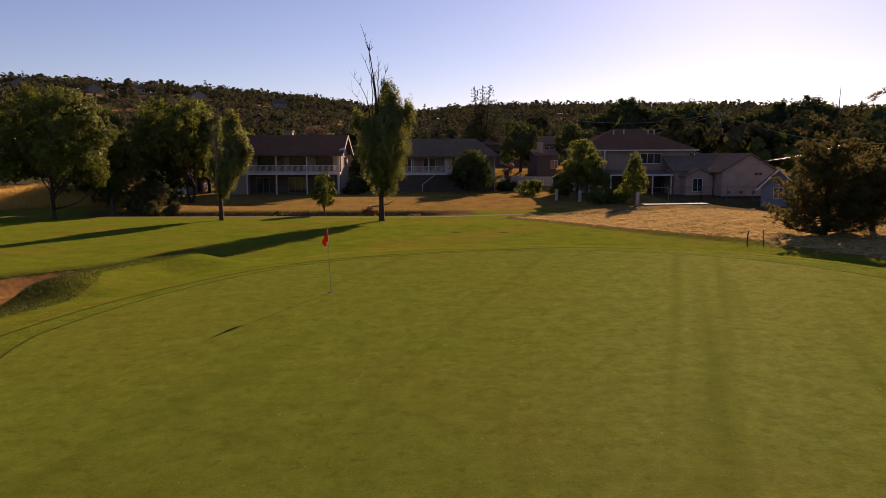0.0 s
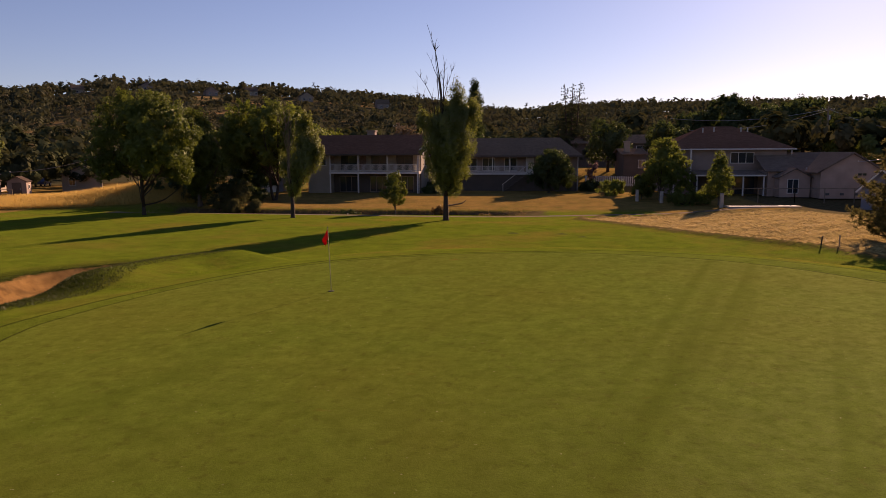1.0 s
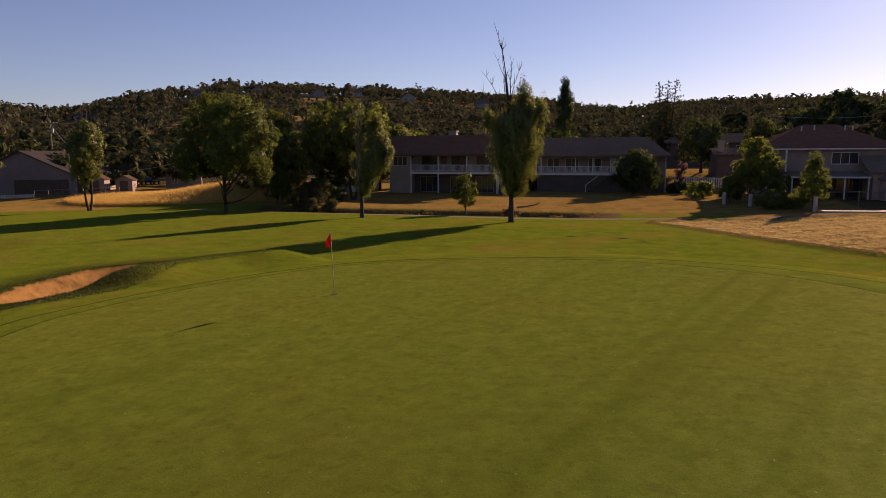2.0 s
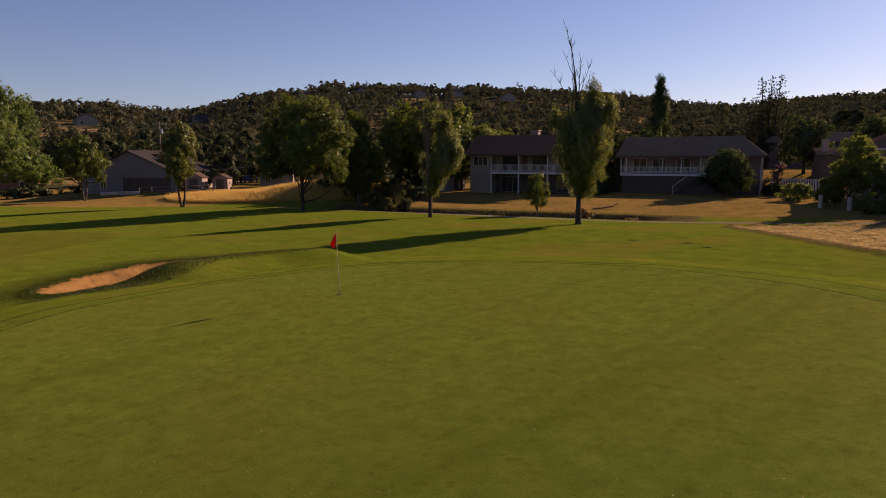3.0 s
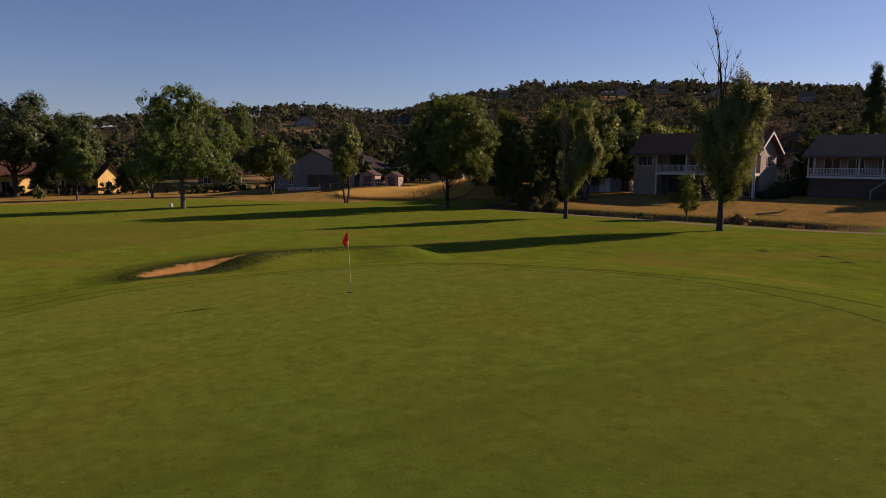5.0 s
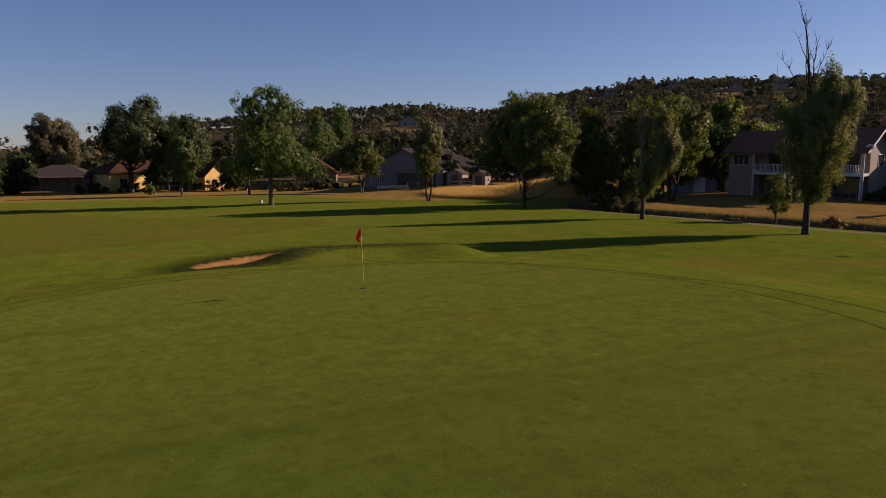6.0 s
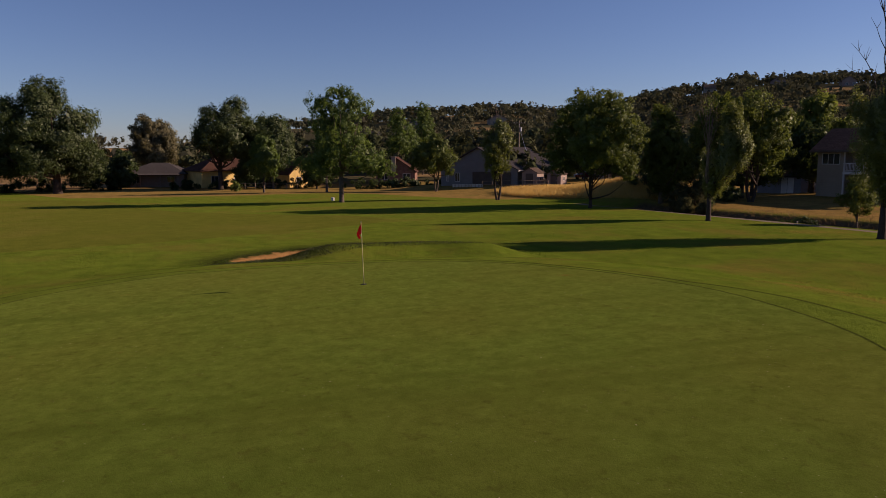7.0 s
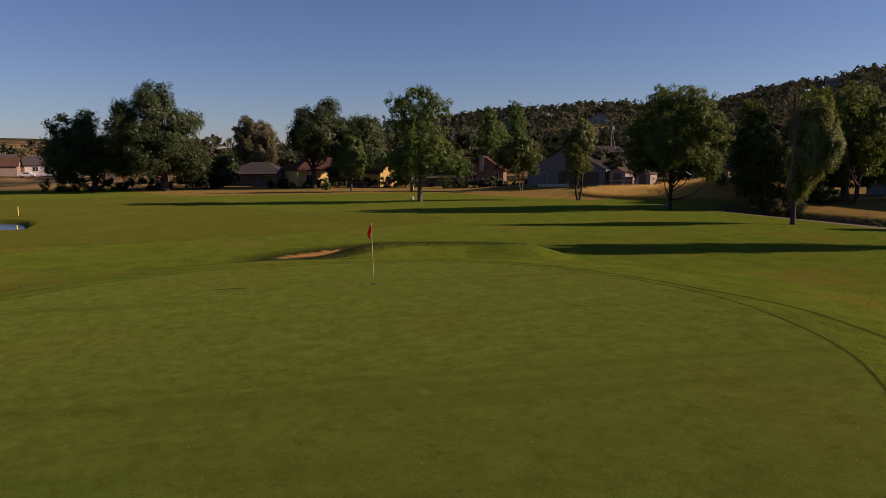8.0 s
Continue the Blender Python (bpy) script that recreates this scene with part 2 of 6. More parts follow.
    tall = n.math("MULTIPLY", n.math("SUBTRACT", 1.0, on_green), 1.0)
    h = n.math("ADD", n.math("MULTIPLY", n.math("SUBTRACT", fine, 0.5), n.math("ADD", 0.006, n.math("MULTIPLY", tall, 0.05))), n.math("MULTIPLY", n.math("SUBTRACT", mid, 0.5), n.math("MULTIPLY", tall, 0.14)))
    h = n.math("ADD", h, n.math("MULTIPLY", n.noise(at, 70, 2), 0.003))
    nrm = n.bump(h, 0.7, 1.0)
    bare = n.math("MAXIMUM", in_sand, n.math("MAXIMUM", n.ramp(n.attr("sd_path"), -0.2, 0.2), n.ramp(n.attr("sd_hill"), -10, 0)))
    fuzz = n.math("MULTIPLY", n.math("SUBTRACT", 1.0, n.math("MAXIMUM", bare, n.math("MULTIPLY", shaggy_shade, 0.8))), n.math("SUBTRACT", 0.075, n.math("MULTIPLY", on_green, n.math("SUBTRACT", 0.03, n.math("MULTIPLY", dew, 0.085)))))
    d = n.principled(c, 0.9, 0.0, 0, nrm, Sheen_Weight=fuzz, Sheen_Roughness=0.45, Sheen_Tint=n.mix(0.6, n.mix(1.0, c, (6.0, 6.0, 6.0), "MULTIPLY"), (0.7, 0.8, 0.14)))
    g = n.node("ShaderNodeBsdfGlossy", Color=(0.86, 1.0, 0.62, 1), Roughness=0.66, Normal=nrm).outputs[0]
    m = n.node("ShaderNodeMixShader", Fac=n.math("MULTIPLY", n.math("SUBTRACT", 1.0, bare), n.math("ADD", 0.003, n.math("MULTIPLY", n.math("MULTIPLY", n.ramp(n.attr("sd_collar"), -0.1, 0.1), dew), 0.004))))
    n.tree.links.new(d, m.inputs[1])
    n.tree.links.new(g, m.inputs[2])
    p = m.outputs[0]
    return n.done(p)


def water_material():
    n = Nodes("pond_water")
    return n.done(n.principled((0.05, 0.05, 0.042), 0.22, 0.35, 0, n.bump(n.noise(n.coords(), 3, 3), 0.15, 0.05)))


M = {
    "ground": ground_material(), "water": water_material(), "glass": glass(),
    "leaf_poplar": foliage("poplar_leaves", (0.034, 0.055, 0.014), (0.11, 0.135, 0.03), (0.34, 0.38, 0.06), 0.3, 0.07),
    "leaf_mulberry": foliage("mulberry_leaves", (0.028, 0.05, 0.011), (0.085, 0.115, 0.02), (0.27, 0.33, 0.045), 0.26),
    "leaf_ash": foliage("ash_leaves", (0.036, 0.066, 0.018), (0.085, 0.13, 0.03), (0.22, 0.32, 0.05), 0.32),
    "leaf_oak": foliage("oak_leaves", (0.022, 0.038, 0.014), (0.052, 0.074, 0.022), (0.12, 0.17, 0.04), 0.25),
    "leaf_dark": foliage("dark_leaves", (0.018, 0.034, 0.012), (0.042, 0.065, 0.018), (0.12, 0.17, 0.03), 0.22),
    "leaf_bright": foliage("bright_leaves", (0.045, 0.075, 0.012), (0.1, 0.135, 0.026), (0.3, 0.36, 0.06), 0.36),
    "leaf_grey": foliage("grey_green_leaves", (0.075, 0.075, 0.04), (0.16, 0.14, 0.075), (0.28, 0.25, 0.1), 0.3),
    "leaf_ditch": foliage("dull_shrub_leaves", (0.04, 0.048, 0.022), (0.1, 0.1, 0.05), (0.18, 0.18, 0.07), 0.28, 0.0),
    "leaf_conifer": foliage("conifer_needles", (0.012, 0.022, 0.01), (0.03, 0.042, 0.016), (0.1, 0.11, 0.03), 0.2),
    "leaf_pine": foliage("pine_needles", (0.035, 0.036, 0.015), (0.09, 0.085, 0.036), (0.2, 0.18, 0.06), 0.3, 0.0),
    # far woods: tone raised a little to mimic haze on the hills
    "leaf_woods": woodland("woodland_leaves", (0.05, 0.056, 0.035), (0.092, 0.096, 0.057), (0.1, 0.084, 0.06)),
    "leaf_belt": woodland("tree_belt_leaves", (0.042, 0.054, 0.028), (0.09, 0.105, 0.048), (0.095, 0.08, 0.052)),
    "leaf_dry": foliage("dry_brown_leaves", (0.1, 0.075, 0.05), (0.24, 0.185, 0.13), (0.25, 0.18, 0.1), 0.2, 0.0),
    "rough_blade": turf_blades("mown_rough_blades", (0.045, 0.08, 0.009), (0.11, 0.16, 0.018), (0.17, 0.125, 0.035)),
    "blossom": foliage("pink_blossom", (0.09, 0.07, 0.05), (0.4, 0.2, 0.2), (0.45, 0.22, 0.2), 0.35),
    "dry_grass": foliage("dry_grass_blades", (0.38, 0.23, 0.055), (0.62, 0.42, 0.12), (0.85, 0.58, 0.18), 0.45),
    "straw": foliage("loose_straw", (0.3, 0.2, 0.09), (0.62, 0.45, 0.22), (0.6, 0.44, 0.2), 0.35),
    "weeds": foliage("dull_dry_weeds", (0.11, 0.068, 0.03), (0.27, 0.17, 0.07), (0.35, 0.22, 0.08), 0.35),
    # darker than the mown blades: shade on the bunker's edges is in the colour
    "turf_blade": foliage("shade_toned_grass_blades", (0.016, 0.024, 0.006), (0.045, 0.055, 0.012), (0.08, 0.1, 0.02), 0.25),
    "bark": bark("grey_bark", (0.13, 0.1, 0.075)), "bark_dark": bark("dark_bark", (0.07, 0.05, 0.038)), "twig": bark("bare_twigs", (0.22, 0.16, 0.11)),
    "white": painted("white_paint", (0.62, 0.59, 0.55)), "cream": siding("cream_siding", (0.32, 0.265, 0.205)), "grey_siding": siding("grey_siding", (0.2, 0.195, 0.2)),
    "tan_wall": painted("tan_stucco", (0.28, 0.21, 0.175), 0.85), "pink_wall": painted("pinkish_stucco", (0.4, 0.28, 0.23), 0.85), "yellow_wall": painted("yellow_stucco", (0.72, 0.5, 0.17), 0.85),
    # dark_wall is dark wood, and also panels that stand in for shade
    "dark_wall": painted("dark_wood_and_shade", (0.1, 0.075, 0.06), 0.8), "blue_wall": siding("blue_grey_siding", (0.2, 0.21, 0.25)), "brick": painted("brown_brick", (0.2, 0.11, 0.08), 0.85, 0.25, 8),
    "roof_red": shingles("red_brown_shingles", (0.21, 0.105, 0.075)), "roof_brown": shingles("brown_shingles", (0.19, 0.138, 0.105)), "roof_grey": shingles("grey_shingles", (0.09, 0.082, 0.08)),
    "roof_pale": shingles("pale_shingles", (0.2, 0.15, 0.125)), "roof_tile": shingles("clay_tiles", (0.12, 0.066, 0.05)),
    "concrete": painted("pale_concrete", (0.4, 0.36, 0.31), 0.85, 0.15, 6), "wood": painted("weathered_wood", (0.22, 0.17, 0.12), 0.85, 0.25, 6), "dark_metal": painted("dark_metal", (0.08, 0.08, 0.08), 0.5),
    "galv": painted("dull_metal", (0.35, 0.35, 0.36), 0.45, 0.1, 4, 0.5, 0.7), "red": foliage("red_cloth", (0.5, 0.012, 0.012), (0.65, 0.03, 0.02), (0.8, 0.02, 0.02), 0.35, 0.02), "yellow": painted("yellow_paint", (0.7, 0.55, 0.08), 0.5), "hole": painted("hole_shade", (0.02, 0.02, 0.015), 0.8),
    "car_red": painted("red_car_paint", (0.16, 0.02, 0.02), 0.25, 0.03, 2, 0.6), "car_blue": painted("blue_car_paint", (0.05, 0.07, 0.14), 0.25, 0.03, 2, 0.6), "car_white": painted("white_car_paint", (0.7, 0.7, 0.7), 0.3, 0.03, 2, 0.6), "rubber": painted("tyre_rubber", (0.03, 0.03, 0.03), 0.9),
}

# ---- the lie of the land ----
def smooth(v, a, b):
    v = np.clip((np.asarray(v, float) - a) / (b - a), 0, 1)
    return v * v * (3 - 2 * v)


def rounded(points, steps=8, closed=True):
    """A Catmull-Rom curve through a few plan points."""
    p = np.array(points, float)
    n, out = len(p), []
    for i in range(n if closed else n - 1):
        if closed:
            a, b, c, d = p[i - 1], p[i], p[(i + 1) % n], p[(i + 2) % n]
        else:
            a, b, c, d = p[max(i - 1, 0)], p[i], p[i + 1], p[min(i + 2, n - 1)]
        for k in range(steps):
            t = k / steps
            out.append(0.5 * (2 * b + (c - a) * t + (2 * a - 5 * b + 4 * c - d) * t * t + (3 * b - a - 3 * c + d) * t ** 3))
    if not closed:
        out.append(p[-1])
    return np.array(out)


def far_from(line, x, y, closed=True):
    """The distance of plan points from a line, and whether they lie inside it."""
    best, inside = np.full(x.shape, 1e9), np.zeros(x.shape, bool)
    nxt = np.roll(line, -1, 0) if closed else line[1:]
    for (ax, ay), (bx, by) in zip(line if closed else line[:-1], nxt):
        dx, dy = bx - ax, by - ay
        k = np.clip(((x - ax) * dx + (y - ay) * dy) / (dx * dx + dy * dy + 1e-12), 0, 1)
        best = np.minimum(best, np.hypot(x - ax - k * dx, y - ay - k * dy))
        if closed and ay != by:
            inside ^= ((ay > y) != (by > y)) & (x < dx * (y - ay) / dy + ax)
    return best, inside


def signed(line, x, y):
    d, inside = far_from(line, x, y)
    return np.where(inside, d, -d)


GREEN = rounded([(-8, 10.5), (-10.2, 13.8), (-11.1, 17.2), (-10.9, 19.3), (-9.9, 22.5), (-8.1, 25.7), (-6.2, 27.8), (-3.7, 29.2), (0, 30.0), (3.8, 30.0), (6.5, 29.3), (9.4, 27.9), (11.7, 25.9), (13.6, 23.2), (15, 19.5), (15.6, 14), (14.6, 6), (10, -2), (3, -5), (-3, -2), (-6, 4)])
SAND = rounded([(-18.9, 22.3), (-20.4, 25.4), (-20.8, 28), (-20.8, 30), (-19.7, 31.9), (-18.0, 33.6), (-15.6, 35.0), (-14.9, 34.1), (-16.2, 31.4), (-16.7, 28), (-15.9, 25), (-16.2, 22.6)])
LIP = rounded([(-14.6, 17.5), (-14.8, 21), (-15.0, 25), (-15.0, 28.5), (-14.2, 31.4), (-12.4, 33.4)], 6, False)
FAIRWAY = rounded([(-32.5, 37), (-36, 40), (-41, 39), (-46, 35), (-60, 28), (-85, 24), (-100, 10), (-100, -30), (-60, -40), (-35, -10), (-30, 10), (-30, 25)])
TRACK = rounded([(-43, 69), (-38, 68), (-20, 66.8), (-4.6, 65.7), (6.2, 68.2), (18.3, 72.4), (24, 75)], 6, False)
STRAW = rounded([(5.6, 63.6), (8.2, 58.2), (11.6, 52.9), (15.2, 47.9), (18.1, 43.4), (19.8, 38.6), (21.8, 34.6), (26, 27), (45, 22), (52, 36), (44, 52), (33, 63), (27, 71), (19, 70.4), (11, 67.6)])
POND = rounded([(-44.3, 5.9), (-47.3, 7.5), (-52, 7.1), (-55.8, 6.0), (-58.5, 3.0), (-62, -4), (-66, -16), (-55, -14), (-48, -4)])
RIDGE = [(-180, 1.2), (-100, 1.2), (-94, 1.1), (-90, 0.7), (-84, 0.3), (-78, 0.4), (-72, 1.6), (-66, 1.9), (-60, 2.5), (-54, 2.9), (-50, 2.9), (-46, 2.5), (-44, 2.55), (-40, 3.6), (-36.6, 4.1), (-33.5, 4.6), (-28, 4.55), (-22, 4.35), (-16, 4.05), (-11, 3.65), (-8, 3.1), (-3, 2.5), (0, 2.45), (5, 2.6), (12, 2.6), (20, 2.5), (31, 1.8), (50, 1.6), (180, 1.2)]


def ground(x, y):
    """The height of the ground at plan points (arrays or numbers)."""
    x, y = np.asarray(x, float), np.asarray(y, float)
    base = -1.15 - 0.65 * smooth(-x, 32, 75) - 0.9 * smooth(-x, 78, 130) - 0.25 * smooth(y, 55, 68)
    east = smooth(x, -42, -30)
    base = base + east * (0.5 * smooth(y, 72, 92) + 2.6 * smooth(y, 103, 122) * smooth(x, -12, 10)) + 0.35 * smooth(x, 14, 24) * smooth(y, 22, 40)
    base = base - 0.95 * east * smooth(y, 67.6, 68.8) * (1 - smooth(y, 71.5, 73.8)) * (1 - smooth(x, -4, 4))
    base = base + 0.8 * smooth(y, 72, 86) * smooth(-x, 50, 64)
    base = base + 2.35 * np.exp(-(((x + 42) / np.where(x < -42, 14, 7)) ** 2 + ((y - 79.5) / 4.6) ** 2))
    sd = signed(GREEN, x, y)
    top = 0.028 * (np.clip(x, -14, 15) + 3.9) + 0.019 * (np.clip(y, -4, 32) - 22.5)
    reach = 13 - 4.5 * smooth(-x, 4, 12)
    z = top + (base - top) * smooth(-sd, -0.3, reach)
    lip, _ = far_from(LIP, x, y, False)
    z = z + (0.1 + 0.07 * smooth(y, 18, 23) + 0.72 * smooth(y, 23.2, 26.5)) * np.exp(-(lip / np.where(x > np.interp(y, [17.5, 21, 25, 28.5, 31.4, 33.4], [-14.6, -14.8, -15, -15, -14.2, -12.4]), 2.3, 1.35)) ** 2)
    sand = signed(SAND, x, y)
    z = z - 0.6 * smooth(sand, -0.1, 1.0) + 0.12 * np.exp(-((sand + 0.25) / 0.4) ** 2)
    z = z + 0.24 * np.exp(-((signed(STRAW, x, y) - 0.5) / 0.55) ** 2) * (0.7 + 0.5 * np.sin(x * 2.1 + y * 1.3))
    z = z + smooth(signed(STRAW, x, y), 0.5, 2.0) * 0.09 * (np.sin(x * 2.6 + y * 1.1) * np.sin(y * 2.3 - x * 0.7) + 0.8 * np.sin(x * 1.1 - y * 1.7))
    z = z - 0.9 * smooth(signed(POND, x, y), -0.4, 0.6)
    r = np.hypot(x - 6, y - 6)
    az = np.degrees(np.arctan2(x - 6, y - 6))
    el = np.interp(az, [a for a, _ in RIDGE], [b for _, b in RIDGE])
    top_h = 4.6 + 620 * np.tan(np.radians(el))
    wob = 6 * np.sin(x * 0.013 + 1) * np.sin(y * 0.011) + 3 * np.sin(x * 0.031 + y * 0.02)
    lift = smooth(r, 150, 640)
    return z + lift * (top_h + 2 - wob * (1 - lift)) * (1 - 0.5 * smooth(r, 660, 1500))


def level(x, y):
    return float(ground(np.array([x]), np.array([y]))[0])


def steps(*spans):
    """Coordinates in spans of (from, to, step)."""
    out = []
    for a, b, s in spans:
        out += list(np.arange(a, b, s))
    return np.array(out + [spans[-1][1]])


def grid_mesh(name, xs, ys, height):
    gx, gy = np.meshgrid(xs, ys)
    x, y = gx.ravel(), gy.ravel()
    z = height(x, y)
    n, m = len(xs), len(ys)
    i = (np.arange(m - 1)[:, None] * n + np.arange(n - 1)[None]).ravel()
    quads = np.stack([i, i + 1, i + n + 1, i + n], 1)
    return mesh_of(name, np.stack([x, y, z], 1), quads), x, y


def mesh_of(name, verts, quads):
    """A mesh from arrays of points and of four-cornered faces."""
    me = bpy.data.meshes.new(name)
    me.vertices.add(len(verts))
    me.vertices.foreach_set("co", np.ascontiguousarray(verts, dtype=np.float32).ravel())
    me.loops.add(len(quads) * 4)
    me.loops.foreach_set("vertex_index", np.ascontiguousarray(quads, dtype=np.int32).ravel())
    me.polygons.add(len(quads))
    me.polygons.foreach_set("loop_start", np.arange(0, len(quads) * 4, 4, dtype=np.int32))
    me.update(calc_edges=True)
    return me


def make_ground():
    xs = steps((-4000, -1000, 300), (-1000, -300, 35), (-300, -110, 8), (-110, -68, 2.2), (-68, -46, 0.8), (-46, -40, 2.2), (-40, -24, 0.9), (-24, 18, 0.3), (18, 30, 0.4), (30, 48, 0.8), (48, 120, 4), (120, 300, 12), (300, 1000, 35), (1000, 4000, 300))
    ys = steps((-4000, -800, 300), (-800, -100, 35), (-100, -20, 5), (-20, 8, 0.8), (8, 36, 0.28), (36, 76, 0.6), (76, 130, 1.6), (130, 300, 9), (300, 1000, 30), (1000, 4000, 300))
    me, x, y = grid_mesh("ground", xs, ys, ground)
    me.polygons.foreach_set("use_smooth", np.ones(len(me.polygons), bool))
    track, _ = far_from(TRACK, x, y, False)
    r = np.hypot(x - 6, y - 6)
    on = signed(GREEN, x, y)
    zones = {
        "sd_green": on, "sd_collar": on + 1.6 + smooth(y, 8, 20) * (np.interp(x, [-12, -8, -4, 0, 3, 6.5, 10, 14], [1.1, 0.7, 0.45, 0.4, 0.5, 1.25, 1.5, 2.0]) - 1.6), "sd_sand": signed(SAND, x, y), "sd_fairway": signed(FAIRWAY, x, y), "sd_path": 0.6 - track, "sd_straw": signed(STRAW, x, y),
        "sd_dry": np.maximum(np.maximum(y - 73.2 + 0 * x, np.where(x < -56, np.interp(y, [10, 16, 22, 33, 45, 55, 62, 66, 69, 75], [-260, -135, -99, -90, -87, -85, -80, -68, -56, -30]) - x, -99)), np.where(x > 14, y - 66, -99)),
        "sd_soil": np.minimum(np.minimum(y - 67.7, 73.4 - y), np.minimum(x + 37, 3 - x)),
        "sd_hill": r - 150.0, "gold": np.maximum(smooth(-np.degrees(np.arctan2(x - 6, y - 6)), 66, 74) * smooth(y, -60, 0), ((r > 530) & (r < 590) & (np.abs(np.degrees(np.arctan2(x - 6, y - 6)) + 52.7) < 4.5)) * 1.0),
    }
    zones["sd_soil"] = np.maximum(zones["sd_soil"], np.minimum(signed(rounded([(27, 72), (34, 63), (46, 52), (60, 50), (60, 90), (28, 90)]), x, y), 4))
    for key, value in zones.items():
        a = me.attributes.new(key, "FLOAT", "POINT")
        a.data.foreach_set("value", np.clip(value, -60, 60).astype(np.float32))
    me.materials.append(M["ground"])
    ob = new("ground", me)
    return tagged(ob, "mown putting green, fairway turf, sand and dry grassy hills", "ground", kind="structure")


make_ground()

pond_me, _, _ = grid_mesh("water", np.linspace(-78, -47, 12), np.linspace(-20, 10, 12), lambda x, y: np.full(x.shape, -1.85))
pond_me.materials.append(M["water"])
tagged(new("water", pond_me), "still grey pond water with grassy banks", "water", kind="structure")

# ---- tools for things ----
def thing(name, label, category, at, turn=0.0, group=""):
    ob = new(name)
    ob.empty_display_size = 0.3
    ob.matrix_world = pose(at[0], at[1], at[2], 0, 0, turn)
    return tagged(ob, label, category, group)


def part(name, bm, material, parent, label="", smooth_faces=False):
    """Links a bmesh, or a mesh, as one part under a thing or a part."""
    if isinstance(bm, bmesh.types.BMesh):
        me = bpy.data.meshes.new(name)
        if smooth_faces:
            for f in bm.faces:
                f.smooth = True
        bmesh.ops.recalc_face_normals(bm, faces=bm.faces)
        bm.to_mesh(me)
        bm.free()
    else:
        me = bm
    if not me.materials:
        me.materials.append(material)
    ob = new(name, me)
    ob.parent = parent
    if label:
        ob["label"] = label
    return ob


def box(bm, x0, x1, y0, y1, z0, z1, bevel=0.0):
    v = [bm.verts.new((x, y, z)) for z in (z0, z1) for x, y in ((x0, y0), (x1, y0), (x1, y1), (x0, y1))]
    fs = [bm.faces.new([v[i] for i in q]) for q in ((3, 2, 1, 0), (4, 5, 6, 7), (0, 1, 5, 4), (1, 2, 6, 5), (2, 3, 7, 6), (3, 0, 4, 7))]
    if bevel:
        bmesh.ops.bevel(bm, geom=list({e for f in fs for e in f.edges}), offset=bevel, segments=2, affect="EDGES")
    return bm


def boxes(*spans, bevel=0.0):
    bm = bmesh.new()
    for s in spans:
        box(bm, *s, bevel)
    return bm


def slab(bm, quad, thick):
    """A flat plate of some thickness below the four or three given corners."""
    q = [Vector(p) for p in quad]
    n = (q[1] - q[0]).cross(q[2] - q[0]).normalized()
    if n.z < 0:
        n = -n
    top = [bm.verts.new(p) for p in q]
    low = [bm.verts.new(p - n * thick) for p in q]
    bm.faces.new(top)
    bm.faces.new(low[::-1])
    for i in range(len(q)):
        j = (i + 1) % len(q)
        bm.faces.new((top[j], top[i], low[i], low[j]))
    return bm


def tube(bm, points, radii, sides=7):
    """A tapered pipe along points."""
    rings, up = [], Vector((0, 0, 1))
    pts = [Vector(p) for p in points]
    for i, p in enumerate(pts):
        d = (pts[min(i + 1, len(pts) - 1)] - pts[max(i - 1, 0)]).normalized()
        a = d.cross(Vector((1, 0, 0)) if abs(d.x) < 0.8 else Vector((0, 1, 0))).normalized()
        b = d.cross(a)
        rings.append([bm.verts.new(p + (a * math.cos(2 * math.pi * k / sides) + b * math.sin(2 * math.pi * k / sides)) * radii[i]) for k in range(sides)])
    for r, s in zip(rings, rings[1:]):
        for k in range(sides):
            bm.faces.new((r[k], r[(k + 1) % sides], s[(k + 1) % sides], s[k]))
    bm.faces.new(rings[0][::-1])
    bm.faces.new(rings[-1])
    return bm


def curved(a, b, sag, n, rng, wobble=0.0):
    """Points on a bowed way from a to b."""
    a, b = Vector(a), Vector(b)
    out = []
    for i in range(n + 1):
        t = i / n
        p = a.lerp(b, t) + Vector((0, 0, sag * math.sin(math.pi * t)))
        if 0 < i < n and wobble:
            p += Vector(rng.normal(0, wobble, 3))
        out.append(p)
    return out


